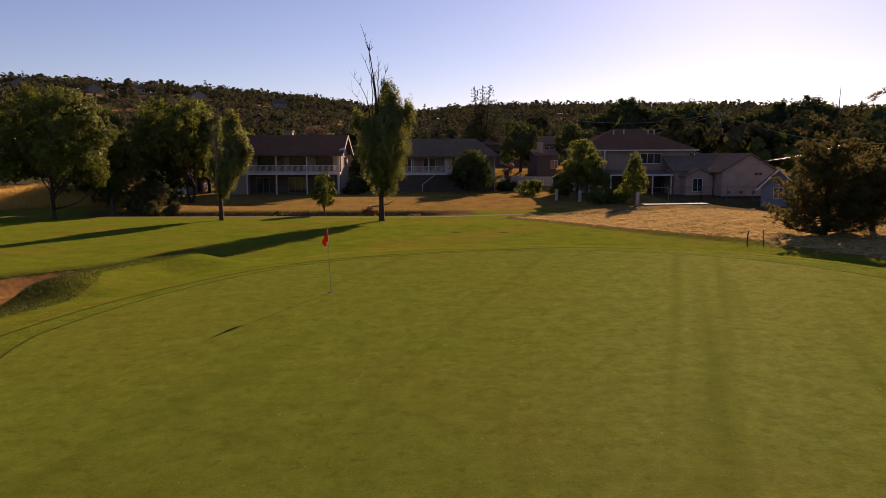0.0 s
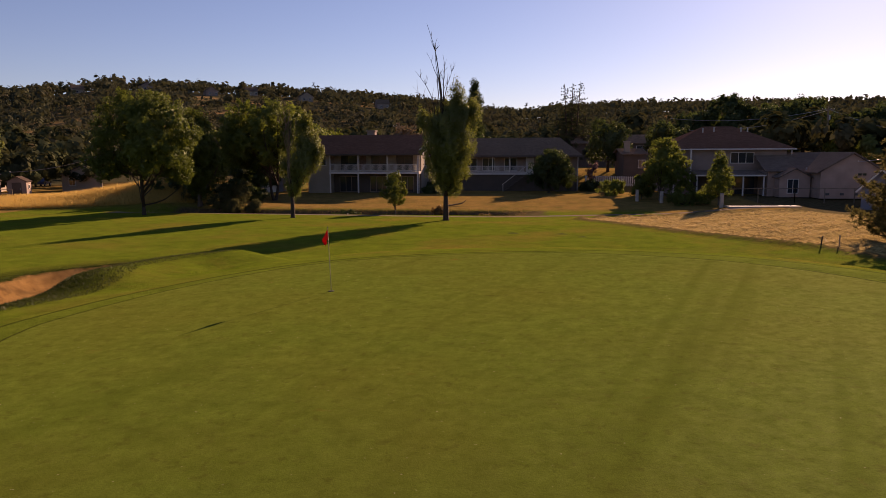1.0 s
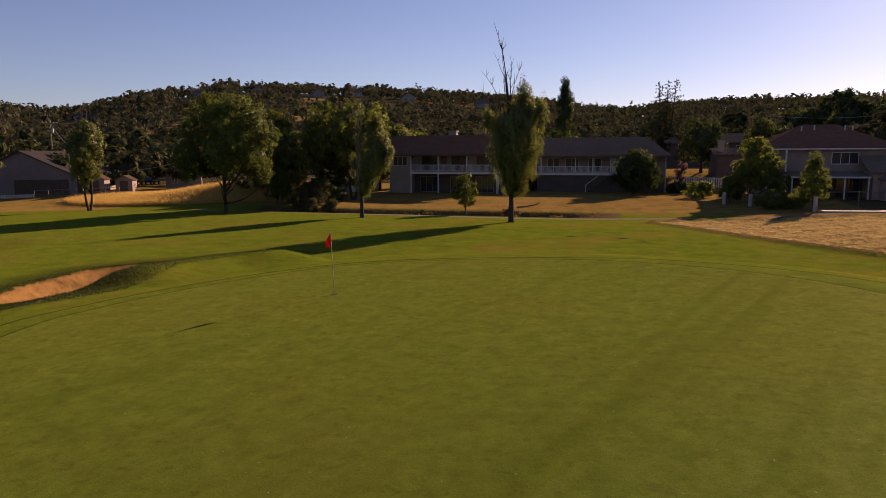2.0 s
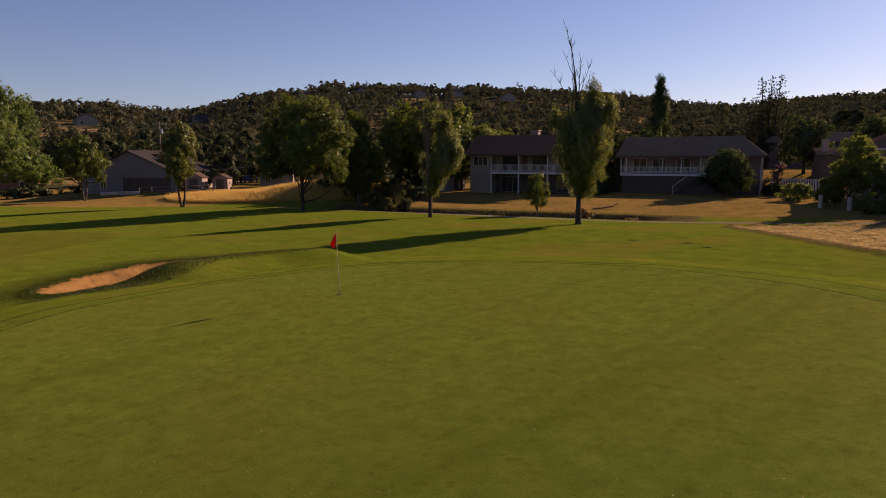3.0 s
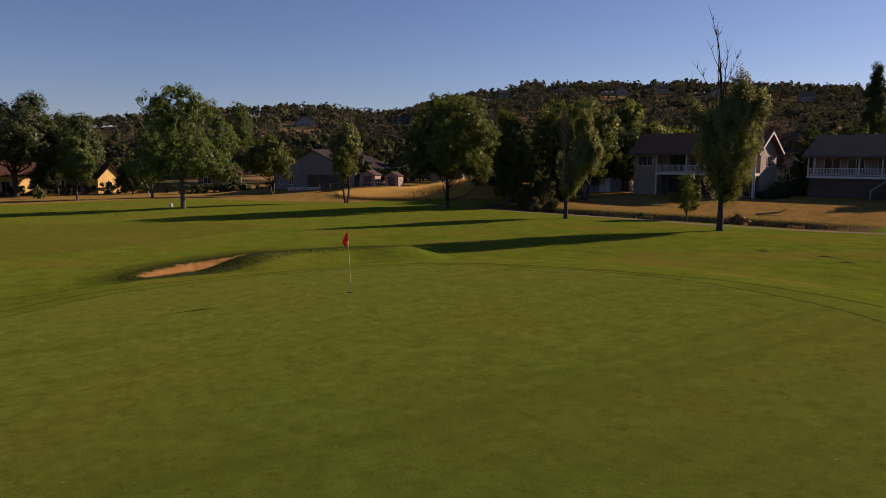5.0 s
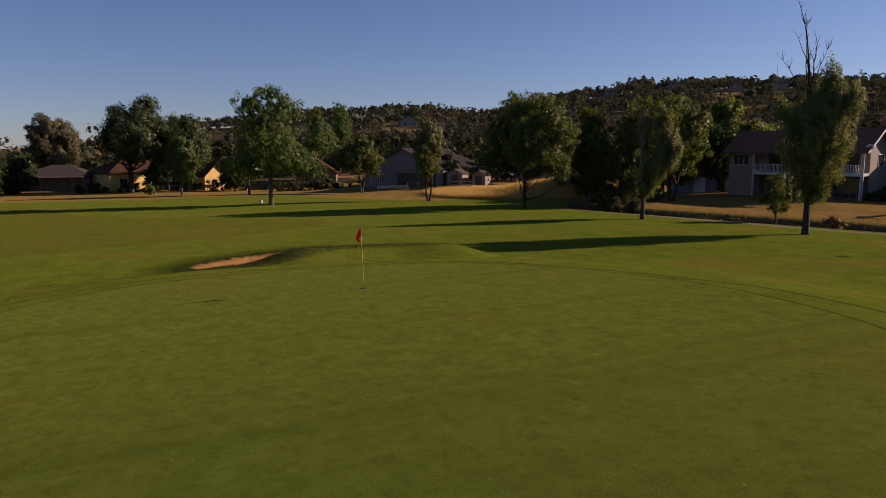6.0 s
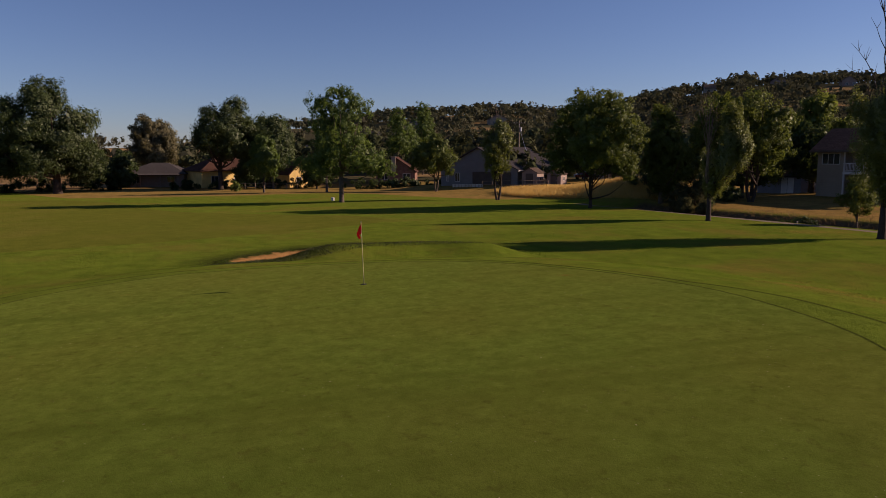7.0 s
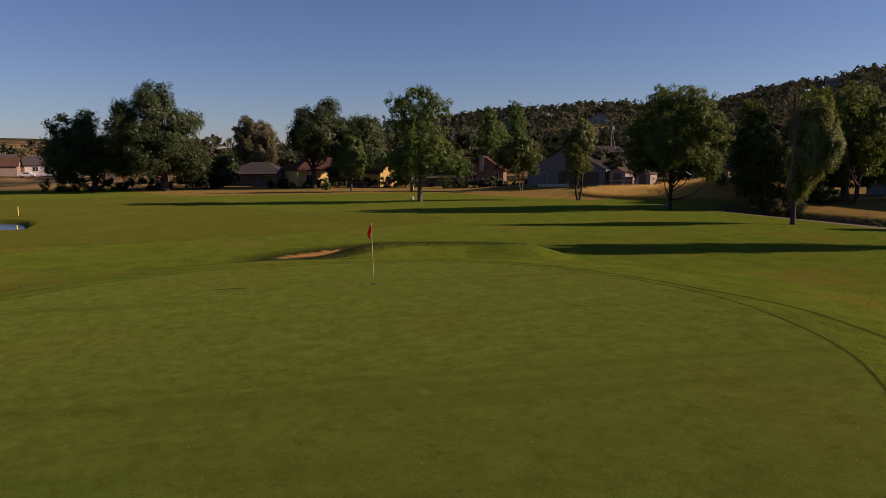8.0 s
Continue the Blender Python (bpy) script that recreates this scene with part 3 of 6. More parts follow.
def leaf_points(centres, spread, per, size, rng, droop=0.0, heart=None, stretch=1.0, face=0.8):
    """Corners of many small four-cornered leaves round the centres of clumps; they turn their faces outwards from the clump and from the heart of the crown."""
    c = np.repeat(np.asarray(centres, float), per, 0)
    s = np.repeat(np.asarray(spread, float).reshape(-1, 1) if np.ndim(spread) else np.full((len(centres), 1), spread), per, 0)
    d = rng.normal(size=c.shape)
    d /= np.linalg.norm(d, axis=1, keepdims=True)
    p = c + d * s * rng.random((len(c), 1)) ** 0.45 * (1, 1, stretch)
    n = len(p)
    away = d * 0.45
    if heart is not None:
        h = (p - np.asarray(heart, float)) * (1, 1, 0.55)
        away = away + face * h / (np.linalg.norm(h, axis=1, keepdims=True) + 1e-6)
    k = away + rng.normal(0, 0.42, (n, 3))
    k /= np.linalg.norm(k, axis=1, keepdims=True) + 1e-6
    u = np.cross(k, rng.normal(size=(n, 3))) + (0, 0, -droop)
    u /= np.linalg.norm(u, axis=1, keepdims=True) + 1e-6
    w = np.cross(k, u)
    ln = size * (0.6 + 0.8 * rng.random((n, 1)))
    wd = ln * (0.36 + 0.22 * rng.random((n, 1)))
    bend = k * ln * 0.18
    return np.stack([p - u * ln, p + w * wd + bend, p + u * ln, p - w * wd + bend], 1).reshape(-1, 3)


def leaf_mesh(name, centres, spread, per, size, rng, droop=0.0, heart=None, stretch=1.0, inner=None):
    """A crown's leaves in one mesh; inner: points of the shaded inside, with larger leaves."""
    v = leaf_points(centres, spread, per, size, rng, droop, heart, stretch)
    if inner is not None:
        v = np.concatenate([v, leaf_points(inner, size * 2.5, 3, size * 2.4, rng, droop, heart)])
    return mesh_of(name, v, np.arange(len(v)).reshape(-1, 4))


def clumps(blobs, count, rng, hollow=0.55):
    """Clump centres in the outer part of some ellipsoids (x, y, z, rx, ry, rz), more in the bigger ones."""
    b = np.array(blobs, float)
    vol = (b[:, 3] * b[:, 4] * b[:, 5]) ** 0.8
    which = rng.choice(len(b), count, p=vol / vol.sum())
    d = rng.normal(size=(count, 3))
    d /= np.linalg.norm(d, axis=1, keepdims=True)
    rad = hollow + (1.05 - hollow) * rng.random((count, 1)) ** 0.7
    return b[which, :3] + d * b[which, 3:] * rad


def dome(cx, z0, z1, r, seed, lobes=16, taper=0.25, small=0.34):
    """Ellipsoids that make one full crown: a core, and lobes that bulge out of it. A taper draws the top in."""
    rng = np.random.default_rng(seed)
    zm, hz = (z0 + z1) / 2, (z1 - z0) / 2
    out = [(cx, 0, zm - hz * 0.1, r * 0.72, r * 0.68, hz * 0.76)]
    for k in range(lobes):
        up = -0.82 + 1.74 * (k + 0.5) / lobes
        a = k * 2.4 + rng.normal(0, 0.25)
        ring = math.sqrt(1 - min(up * up, 0.98)) * (1 - taper * up) * (0.72 + 0.14 * rng.random())
        q = small * (0.75 + 0.5 * rng.random())
        out.append((cx + math.cos(a) * r * ring, math.sin(a) * r * ring * 0.9, zm + up * hz * 0.84, r * q, r * q, max(r, hz * 0.8) * q * 0.85))
    return out


def facing(at):
    """The turn that sets a crown's broad side towards the green."""
    return math.degrees(math.atan2(9 - at[0], at[1] - 6))


def tree(name, label, at, blobs, leaves, leaf_size, clump, count, leaf, seed, trunk=0.2, fork=1.8, limbs=7, stems=1, wood="bark", sink=0.12, lean=(0, 0), hollow=0.55, droop=0.0, category="tree", wide=1.0, stretch=1.0):
    """A tree: a tapered trunk that forks into bowed limbs, and a crown of leaf clumps. Lengths in metres from the base."""
    rng = np.random.default_rng(seed)
    ob = thing(name, label, category, (at[0], at[1], level(*at) - sink), facing(at))
    blobs = [(x * wide, y * wide, z, rx * wide, ry * wide, rz) for x, y, z, rx, ry, rz in blobs]
    centres = clumps(blobs, count, rng, hollow)
    low = float(min(b[2] for b in blobs))
    high = float(max(b[2] + b[5] for b in blobs))
    bm = bmesh.new()
    for s in range(stems):
        a = 2 * math.pi * s / max(stems, 1) + 0.6
        off = 0.0 if stems == 1 else trunk * 0.6
        foot = (math.cos(a) * off, math.sin(a) * off, 0)
        knee = (math.cos(a) * off * 3 + lean[0] * 0.3, math.sin(a) * off * 3 + lean[1] * 0.3, fork)
        r = trunk if stems == 1 else trunk * 0.62
        tube(bm, [foot, (foot[0], foot[1], 0.22), (knee[0] * 0.6 + foot[0] * 0.4, knee[1] * 0.6 + foot[1] * 0.4, fork * 0.5), knee], [r * 1.45, r * 1.05, r * 0.92, r * 0.8], 10)
        top = (knee[0] * 1.6 + lean[0], knee[1] * 1.6 + lean[1], max(fork + 0.3, high * 0.86))
        mid = tuple((knee[k] + top[k]) / 2 + rng.normal(0, 0.12) for k in range(3))
        tube(bm, [knee, mid, top], [r * 0.8, r * 0.45, r * 0.12], 8)
    pick = centres[rng.permutation(len(centres))[:limbs * stems]]
    for i, c in enumerate(pick):
        t = rng.random() * 0.45
        a = 2 * math.pi * (i % stems) / max(stems, 1) + 0.6
        off = 0.0 if stems == 1 else trunk * 1.8
        start = (math.cos(a) * off + lean[0] * t, math.sin(a) * off + lean[1] * t, fork * 0.97 + (high - fork) * t * 0.8)
        if start[2] > c[2] - 0.1:
            start = (start[0], start[1], max(fork * 0.97, c[2] - 0.8))
        r = trunk * (0.42 - 0.35 * t)
        tube(bm, curved(start, c, -0.12 * (Vector(c) - Vector(start)).length, 4, rng, 0.06), [r, r * 0.8, r * 0.6, r * 0.4, r * 0.15], 6)
    part("trunk", bm, M[wood], ob, smooth_faces=True)
    spread = clump * (0.7 + 0.7 * rng.random(count))
    inner = clumps([(x, y, z, rx * 0.72, ry * 0.72, rz * 0.74) for x, y, z, rx, ry, rz in blobs], max(20, leaves // 34), rng, 0.1)
    crown = leaf_mesh("crown", centres, spread, max(4, int(leaves * 0.8) // count), leaf_size, rng, droop, np.mean(np.array(blobs)[:, :3], 0), stretch, inner)
    part("crown", crown, M[leaf], ob)
    return ob


def shrub(name, label, at, blobs, leaves, leaf_size, clump, count, leaf, seed, category="shrub"):
    rng = np.random.default_rng(seed)
    ob = thing(name, label, category, (at[0], at[1], level(*at) - 0.06), facing(at))
    centres = clumps(blobs, count, rng, 0.45)
    bm = bmesh.new()
    for c in centres[:9]:
        tube(bm, curved((0, 0, 0), c, 0.05, 3, rng, 0.04), [0.05, 0.04, 0.025, 0.01], 5)
    part("stems", bm, M["bark_dark"], ob)
    part("crown", leaf_mesh("crown", centres, clump, max(4, leaves // count), leaf_size, rng, 0.0, (0, 0, 0.2)), M[leaf], ob)
    return ob


def ring(x0, x1, z0, z1, y0, y1, w):
    """A rectangular frame of width w round an opening, from y0 to y1."""
    bm = bmesh.new()
    loops = [[bm.verts.new((x, y, z)) for x, z in ((x0 - k, z0 - k), (x1 + k, z0 - k), (x1 + k, z1 + k), (x0 - k, z1 + k))] for y in (y0, y1) for k in (0.0, w)]
    inner, outer, inner_back, outer_back = loops
    for a, b in ((inner, outer), (outer, outer_back), (outer_back, inner_back), (inner_back, inner)):
        for k in range(4):
            m = (k + 1) % 4
            bm.faces.new((a[k], a[m], b[m], b[k]))
    return bm


def window(parent, x0, x1, z0, z1, y=0.0, mullions=1, frame_mat="white", depth=0.05):
    """A window on the wall plane y, facing -y: a frame with a recessed pane and its bars."""
    f = part("window", ring(x0, x1, z0, z1, y - depth, y + 0.05, 0.07), M[frame_mat], parent)
    for k in range(mullions):
        xm = x0 + (x1 - x0) * (k + 1) / (mullions + 1)
        part("mullion", boxes((xm - 0.03, xm + 0.03, y - depth * 0.7, y + 0.03, z0, z1)), M[frame_mat], f)
    part("pane", boxes((x0, x1, y - 0.012, y + 0.02, z0, z1)), M["glass"], f, "dark window glass")
    return f


def side_window(parent, y0, y1, z0, z1, x, out, frame_mat="white"):
    """A window on a side wall at x; out is -1 or 1."""
    w, d = 0.07, 0.05 * out
    lo, hi = min(x - 0.03 * out, x + d), max(x - 0.03 * out, x + d)
    f = part("window", boxes((lo, hi, y0 - w, y1 + w, z0 - w, z0), (lo, hi, y0 - w, y1 + w, z1, z1 + w), (lo, hi, y0 - w, y0, z0, z1), (lo, hi, y1, y1 + w, z0, z1)), M[frame_mat], parent)
    a, b = sorted((x - 0.02 * out, x + 0.012 * out))
    part("pane", boxes((a, b, y0, y1, z0, z1)), M["glass"], f, "dark window glass")
    return f


def gable_walls(bm, x0, x1, y0, y1, z0, eave, ridge, along="x", t=0.2):
    """Four walls with thickness; two of them rise to the ridge."""
    box(bm, x0, x1, y0, y0 + t, z0, eave)
    box(bm, x0, x1, y1 - t, y1, z0, eave)
    box(bm, x0, x0 + t, y0 + t, y1 - t, z0, eave)
    box(bm, x1 - t, x1, y0 + t, y1 - t, z0, eave)
    if ridge > eave:
        if along == "x":
            ym = (y0 + y1) / 2
            for xa, xb in ((x0, x0 + t), (x1 - t, x1)):
                prism(bm, [(xa, y0, eave), (xa, y1, eave), (xa, ym, ridge)], (xb - xa, 0, 0))
        else:
            xm = (x0 + x1) / 2
            for ya, yb in ((y0, y0 + t), (y1 - t, y1)):
                prism(bm, [(x0, ya, eave), (x1, ya, eave), (xm, ya, ridge)], (0, yb - ya, 0))
    return bm


def prism(bm, face, shift):
    a = [bm.verts.new(p) for p in face]
    b = [bm.verts.new(Vector(p) + Vector(shift)) for p in face]
    bm.faces.new(a)
    bm.faces.new(b[::-1])
    for i in range(len(a)):
        j = (i + 1) % len(a)
        bm.faces.new((a[i], a[j], b[j], b[i]))


def gable_roof(x0, x1, y0, y1, eave, ridge, along="x", over=0.5, thick=0.16):
    bm = bmesh.new()
    if along == "x":
        ym = (y0 + y1) / 2
        k = (ridge - eave) / (ym - y0)
        lo, up = eave - k * over + 0.06, ridge + 0.06
        slab(bm, [(x0 - over, y0 - over, lo), (x1 + over, y0 - over, lo), (x1 + over, ym, up), (x0 - over, ym, up)], thick)
        slab(bm, [(x1 + over, y1 + over, lo), (x0 - over, y1 + over, lo), (x0 - over, ym + 0.003, up), (x1 + over, ym + 0.003, up)], thick)
    else:
        xm = (x0 + x1) / 2
        k = (ridge - eave) / (xm - x0)
        lo, up = eave - k * over + 0.06, ridge + 0.06
        slab(bm, [(x0 - over, y1 + over, lo), (x0 - over, y0 - over, lo), (xm, y0 - over, up), (xm, y1 + over, up)], thick)
        slab(bm, [(x1 + over, y0 - over, lo), (x1 + over, y1 + over, lo), (xm + 0.003, y1 + over, up), (xm + 0.003, y0 - over, up)], thick)
    return bm


def hip_roof(x0, x1, y0, y1, eave, ridge, over=0.6, thick=0.16):
    bm = bmesh.new()
    x0, x1, y0, y1 = x0 - over, x1 + over, y0 - over, y1 + over
    h = min(x1 - x0, y1 - y0) / 2
    if x1 - x0 >= y1 - y0:
        a, b = (x0 + h, (y0 + y1) / 2, ridge), (x1 - h, (y0 + y1) / 2, ridge)
        faces = [[(x0, y0, eave), (x1, y0, eave), b, a], [(x1, y1, eave), (x0, y1, eave), a, b], [(x1, y0, eave), (x1, y1, eave), b], [(x0, y1, eave), (x0, y0, eave), a]]
    else:
        a, b = ((x0 + x1) / 2, y0 + h, ridge), ((x0 + x1) / 2, y1 - h, ridge)
        faces = [[(x0, y0, eave), (x1, y0, eave), a], [(x1, y1, eave), (x0, y1, eave), b], [(x1, y0, eave), (x1, y1, eave), b, a], [(x0, y1, eave), (x0, y0, eave), a, b]]
    for q in faces:
        slab(bm, q, thick)
    return bm


BALUSTER = {}


def railing(parent, x0, x1, y, z, height=0.95, gap=0.16, mat="white"):
    """A balcony railing: two rails and upright balusters, each a part."""
    rail = part("railing", boxes((x0, x1, y - 0.03, y + 0.05, z + height - 0.07, z + height), (x0, x1, y - 0.02, y + 0.04, z + 0.1, z + 0.16)), M[mat], parent)
    if (height, mat) not in BALUSTER:
        me = bpy.data.meshes.new("baluster")
        bm = boxes((-0.022, 0.022, -0.022, 0.022, 0, height - 0.23))
        bm.to_mesh(me)
        bm.free()
        me.materials.append(M[mat])
        BALUSTER[height, mat] = me
    for k in range(int((x1 - x0) / gap)):
        b = new("baluster", BALUSTER[height, mat])
        b.parent = rail
        b.location = (x0 + gap * (k + 0.5), y + 0.01, z + 0.16)
    return rail


def house(name, label, at, turn):
    return thing(name, label, "house", at, turn, "houses beside the golf course")

# ---- flagstick on the green ----
def make_flag():
    ob = thing("flagstick", "pale golf flagstick with a red flag standing in the cup", "flagstick", (-3.9, 22.5, level(-3.9, 22.5)))
    ob.matrix_world = pose(-3.9, 22.5, level(-3.9, 22.5), 1.0, -1.6, 0)
    bm = bmesh.new()
    tube(bm, [(0, 0, -0.1), (0, 0, 0.7), (0, 0, 1.4), (0, 0, 2.13)], [0.013, 0.0125, 0.0115, 0.01], 10)
    part("pole", bm, M["pole"], ob, smooth_faces=True)
    bm = bmesh.new()
    bmesh.ops.create_uvsphere(bm, u_segments=10, v_segments=6, radius=0.018, matrix=Matrix.Translation((0, 0, 2.14)))
    part("knob", bm, M["dark_metal"], ob)
    # limp cloth hanging in folds from the top of the pole
    n, m = 26, 18
    verts, quads = [], []
    for j in range(m):
        for i in range(n):
            u, v = i / (n - 1), j / (m - 1)
            swing = 0.31 * u * (0.25 + 0.75 * math.sin(2.2 * v + 0.25)) * (1 - 0.45 * v)
            fold = 0.032 * math.sin(u * 8 + v * 1.4) * (0.25 + 0.75 * v) * min(1, 3 * u)
            x = -swing * 0.86 + fold * 0.5 + 0.011
            y = -swing * 0.45 + fold
            z = 2.11 - 0.34 * v * (1 - 0.12 * u) - 0.27 * u ** 1.1
            verts.append((x, y, z))
    for j in range(m - 1):
        for i in range(n - 1):
            a = j * n + i
            quads.append((a, a + 1, a + n + 1, a + n))
    cloth = mesh_of("flag", np.array(verts), np.array(quads))
    cloth.polygons.foreach_set("use_smooth", np.ones(len(cloth.polygons), bool))
    f = part("flag", cloth, M["red"], ob, "limp red flag cloth")
    s = f.modifiers.new("cloth", "SOLIDIFY")
    s.thickness = 0.006
    # dark solid disc in place of the hole's shaded inside
    cup = thing("cup", "dark disc standing in for the golf hole's shaded inside", "hole", (-3.9, 22.5, level(-3.9, 22.5)))
    bm = bmesh.new()
    bmesh.ops.create_circle(bm, cap_ends=True, segments=20, radius=0.1, matrix=Matrix.Translation((0, 0, 0.012)))
    ring = bmesh.ops.extrude_face_region(bm, geom=bm.faces[:])
    bmesh.ops.translate(bm, verts=[v for v in ring["geom"] if isinstance(v, bmesh.types.BMVert)], vec=(0, 0, -0.08))
    part("liner", bm, M["hole"], cup)


M["pole"] = painted("pale_fibreglass_pole", (0.5, 0.46, 0.22), 0.5, 0.06, 8, 0.3)
make_flag()


# ---- trees on the course ----
def bare_shoots(ob, shoots, seed, mat="bark_dark"):
    """Leafless shoots that stand out of a crown: each bows outwards and carries fine upright twigs."""
    rng = np.random.default_rng(seed)
    for a, b, r in shoots:
        bm = bmesh.new()
        a, b = Vector(a), Vector(b)
        out = Vector((b.x - a.x, b.y - a.y, 0)) * 0.3
        pts = [a.lerp(b, k / 7) - out * math.sin(math.pi * k / 7) + Vector((*rng.normal(0, 0.03, 2), 0)) for k in range(8)]
        tube(bm, pts, [r * (1 - 0.125 * k) for k in range(8)], 6)
        for k in range(8):
            p = pts[rng.integers(2, 7)]
            d = Vector((rng.normal(0, 0.2), rng.normal(0, 0.2), 0.35 + rng.random() * 0.7))
            tube(bm, [p, p + d * 0.5 + Vector((rng.normal(0, 0.06), 0, 0)), p + d], [r * 0.34, r * 0.24, r * 0.1], 5)
        part("bare_branch", bm, M[mat], ob, "leafless dead branch")


poplar = tree("poplar_tree", "tall leafy poplar with dead bare branches at its top", (-5.45, 60.5),
              [(0.3, 0, 3.2, 1.1, 1.1, 1.0), (0.2, 0, 4.7, 2.0, 1.9, 1.5), (0.2, 0, 6.4, 2.45, 2.2, 1.8), (0.2, 0, 8.2, 2.35, 2.1, 1.6), (1.0, 0, 10.2, 0.8, 0.8, 1.8), (2.4, 0, 9.3, 0.75, 0.8, 1.3), (-1.9, 0, 8.7, 0.6, 0.7, 1.2), (0.9, 0, 9.2, 1.5, 1.4, 1.3)],
              92000, 0.062, 0.22, 1300, "leaf_poplar", 11, trunk=0.25, fork=2.2, limbs=26, wood="bark_dark", sink=0.1, hollow=0.35, stretch=2.0)
bare_shoots(poplar, [((-0.3, 0, 9.0), (-1.5, 0.2, 16.6), 0.085), ((-0.2, 0, 9.4), (0.1, 0.2, 13.7), 0.07), ((-0.3, 0, 9.2), (-1.5, 0, 14.2), 0.06), ((-0.1, 0.2, 9.4), (0.9, 0.3, 13.2), 0.05), ((-0.9, 0, 8.6), (-2.5, 0, 12.7), 0.055), ((-1.2, 0, 8.4), (-2.8, -0.3, 11.4), 0.035), ((-0.4, 0, 9.0), (-0.7, 0.2, 13.0), 0.05), ((-0.6, 0.2, 9.0), (-0.9, 0.4, 15.2), 0.05)], 3)

tree2 = tree("poplar_tree", "slender poplar with sunlit leaves and bare inner twigs", (-19.8, 62.05),
             [(0.3, 0.2, 3.0, 0.9, 0.9, 1.1), (0.9, 0.5, 4.6, 1.3, 1.3, 1.5), (1.5, 0.8, 6.6, 1.25, 1.3, 1.7), (1.4, 0.9, 8.5, 0.85, 0.9, 1.3), (2.1, 0.6, 6.0, 0.9, 1.0, 1.7), (-0.5, 0.7, 5.0, 0.45, 0.6, 1.2)],
             42000, 0.062, 0.2, 620, "leaf_poplar", 12, trunk=0.2, fork=2.0, limbs=18, wood="bark_dark", sink=0.1, hollow=0.35, stretch=2.0)
bare_shoots(tree2, [((-0.1 - 0.03 * k, -0.1, 2.6 + 0.12 * k), (-1.25 + 0.24 * k, -0.5 + 0.35 * math.sin(2.1 * k), 8.6 + 2.0 * math.sin(0.5 + 0.29 * k)), 0.05 - 0.0015 * k) for k in range(10)], 4, "twig")

tree("mulberry_tree", "broad shade tree with several stems and a dense dark crown", (-35.8, 64.3),
     dome(0.5, 2.9, 11.9, 5.0, 5, 24, 0.2, 0.3) + [(3.4, 0, 4.4, 1.5, 1.6, 1.5), (-3.2, 0, 4.6, 1.3, 1.5, 1.4), (1.6, 0, 10.8, 1.5, 1.5, 1.3), (-1.2, 0, 11.0, 1.1, 1.1, 1.3)],
     76000, 0.09, 0.32, 1100, "leaf_mulberry", 13, trunk=0.2, fork=0.9, limbs=24, wood="bark_dark", sink=0.1, hollow=0.5)

pear = tree("pear_tree", "small upright tree with forked stems and sparse top twigs", (-56.0, 67.6),
     [(0, 0, 4.6, 1.7, 1.6, 1.6), (-0.3, 0, 6.6, 1.9, 1.7, 1.8), (0.3, 0, 8.4, 1.5, 1.4, 1.5), (-1.2, 0, 7.8, 0.8, 0.8, 1.3), (1.3, 0, 7.4, 0.8, 0.8, 1.4), (0.2, 0, 9.6, 0.9, 0.9, 0.9)],
     18000, 0.095, 0.28, 260, "leaf_poplar", 14, trunk=0.24, fork=1.9, limbs=12, stems=2, wood="bark_dark", sink=0.1, stretch=1.6)
bare_shoots(pear, [((0, 0, 7.5), (-0.3, 0, 11.8), 0.05), ((0.2, 0, 8), (0.5, 0, 11.6), 0.05), ((-0.1, 0, 8), (0.1, 0, 12.4), 0.05), ((-0.5, 0, 7.5), (-0.9, 0.2, 10.8), 0.04), ((0.5, 0.2, 7.5), (1.0, 0, 10.9), 0.04)], 6, "twig")
tree("ash_tree", "tall airy ash tree with drooping feathery foliage", (-62.4, 48.5),
     [(-1.8, 0, 5.0, 2.6, 2.6, 1.8), (1.8, 0, 5.2, 2.8, 2.6, 1.8), (0.2, 0, 7.4, 2.8, 2.6, 2.2), (-0.6, 0, 10.0, 2.6, 2.4, 2.2), (1.2, 0, 11.6, 2.0, 2.0, 1.6), (-1.6, 0, 12.0, 1.6, 1.6, 1.2), (3.4, 0, 4.0, 1.3, 1.4, 1.2), (0, 0, 13.2, 1.6, 1.6, 0.9)],
     30000, 0.115, 0.42, 420, "leaf_ash", 15, wide=1.4, trunk=0.3, fork=3.2, limbs=26, sink=0.1, droop=0.4, hollow=0.4)
tree("ash_tree", "thin young ash tree standing behind a taller one", (-88.8, 58.0), [(-1, 0, 4.6, 2.2, 2.2, 1.6), (0.6, 0, 6.8, 2.2, 2.2, 1.8), (0, 0, 9.0, 1.6, 1.6, 1.5)], 9000, 0.17, 0.6, 80, "leaf_ash", 16, trunk=0.2, fork=2.4, limbs=12)
tree("sapling", "young slim sapling with a light green crown", (-12.0, 70.2), dome(-0.1, 1.4, 5.3, 1.25, 17, 14, 0.35, 0.3), 9000, 0.065, 0.2, 200, "leaf_mulberry", 17, trunk=0.075, fork=1.2, limbs=12, sink=0.05)
tree("round_tree", "round-headed dark green tree with a bare trunk", (-81.1, 74.0), dome(-0.3, 2.4, 9.4, 3.5, 18, 16), 20000, 0.12, 0.4, 260, "leaf_mulberry", 18, trunk=0.2, fork=2.0, limbs=9, stems=2)
tree("round_tree", "dense upright dark green tree before the yellow house", (-95.5, 49.9), dome(0, 1.6, 9.6, 2.5, 29, 16, 0.3), 16000, 0.12, 0.4, 200, "leaf_ash", 29, trunk=0.18, fork=1.4, limbs=9)
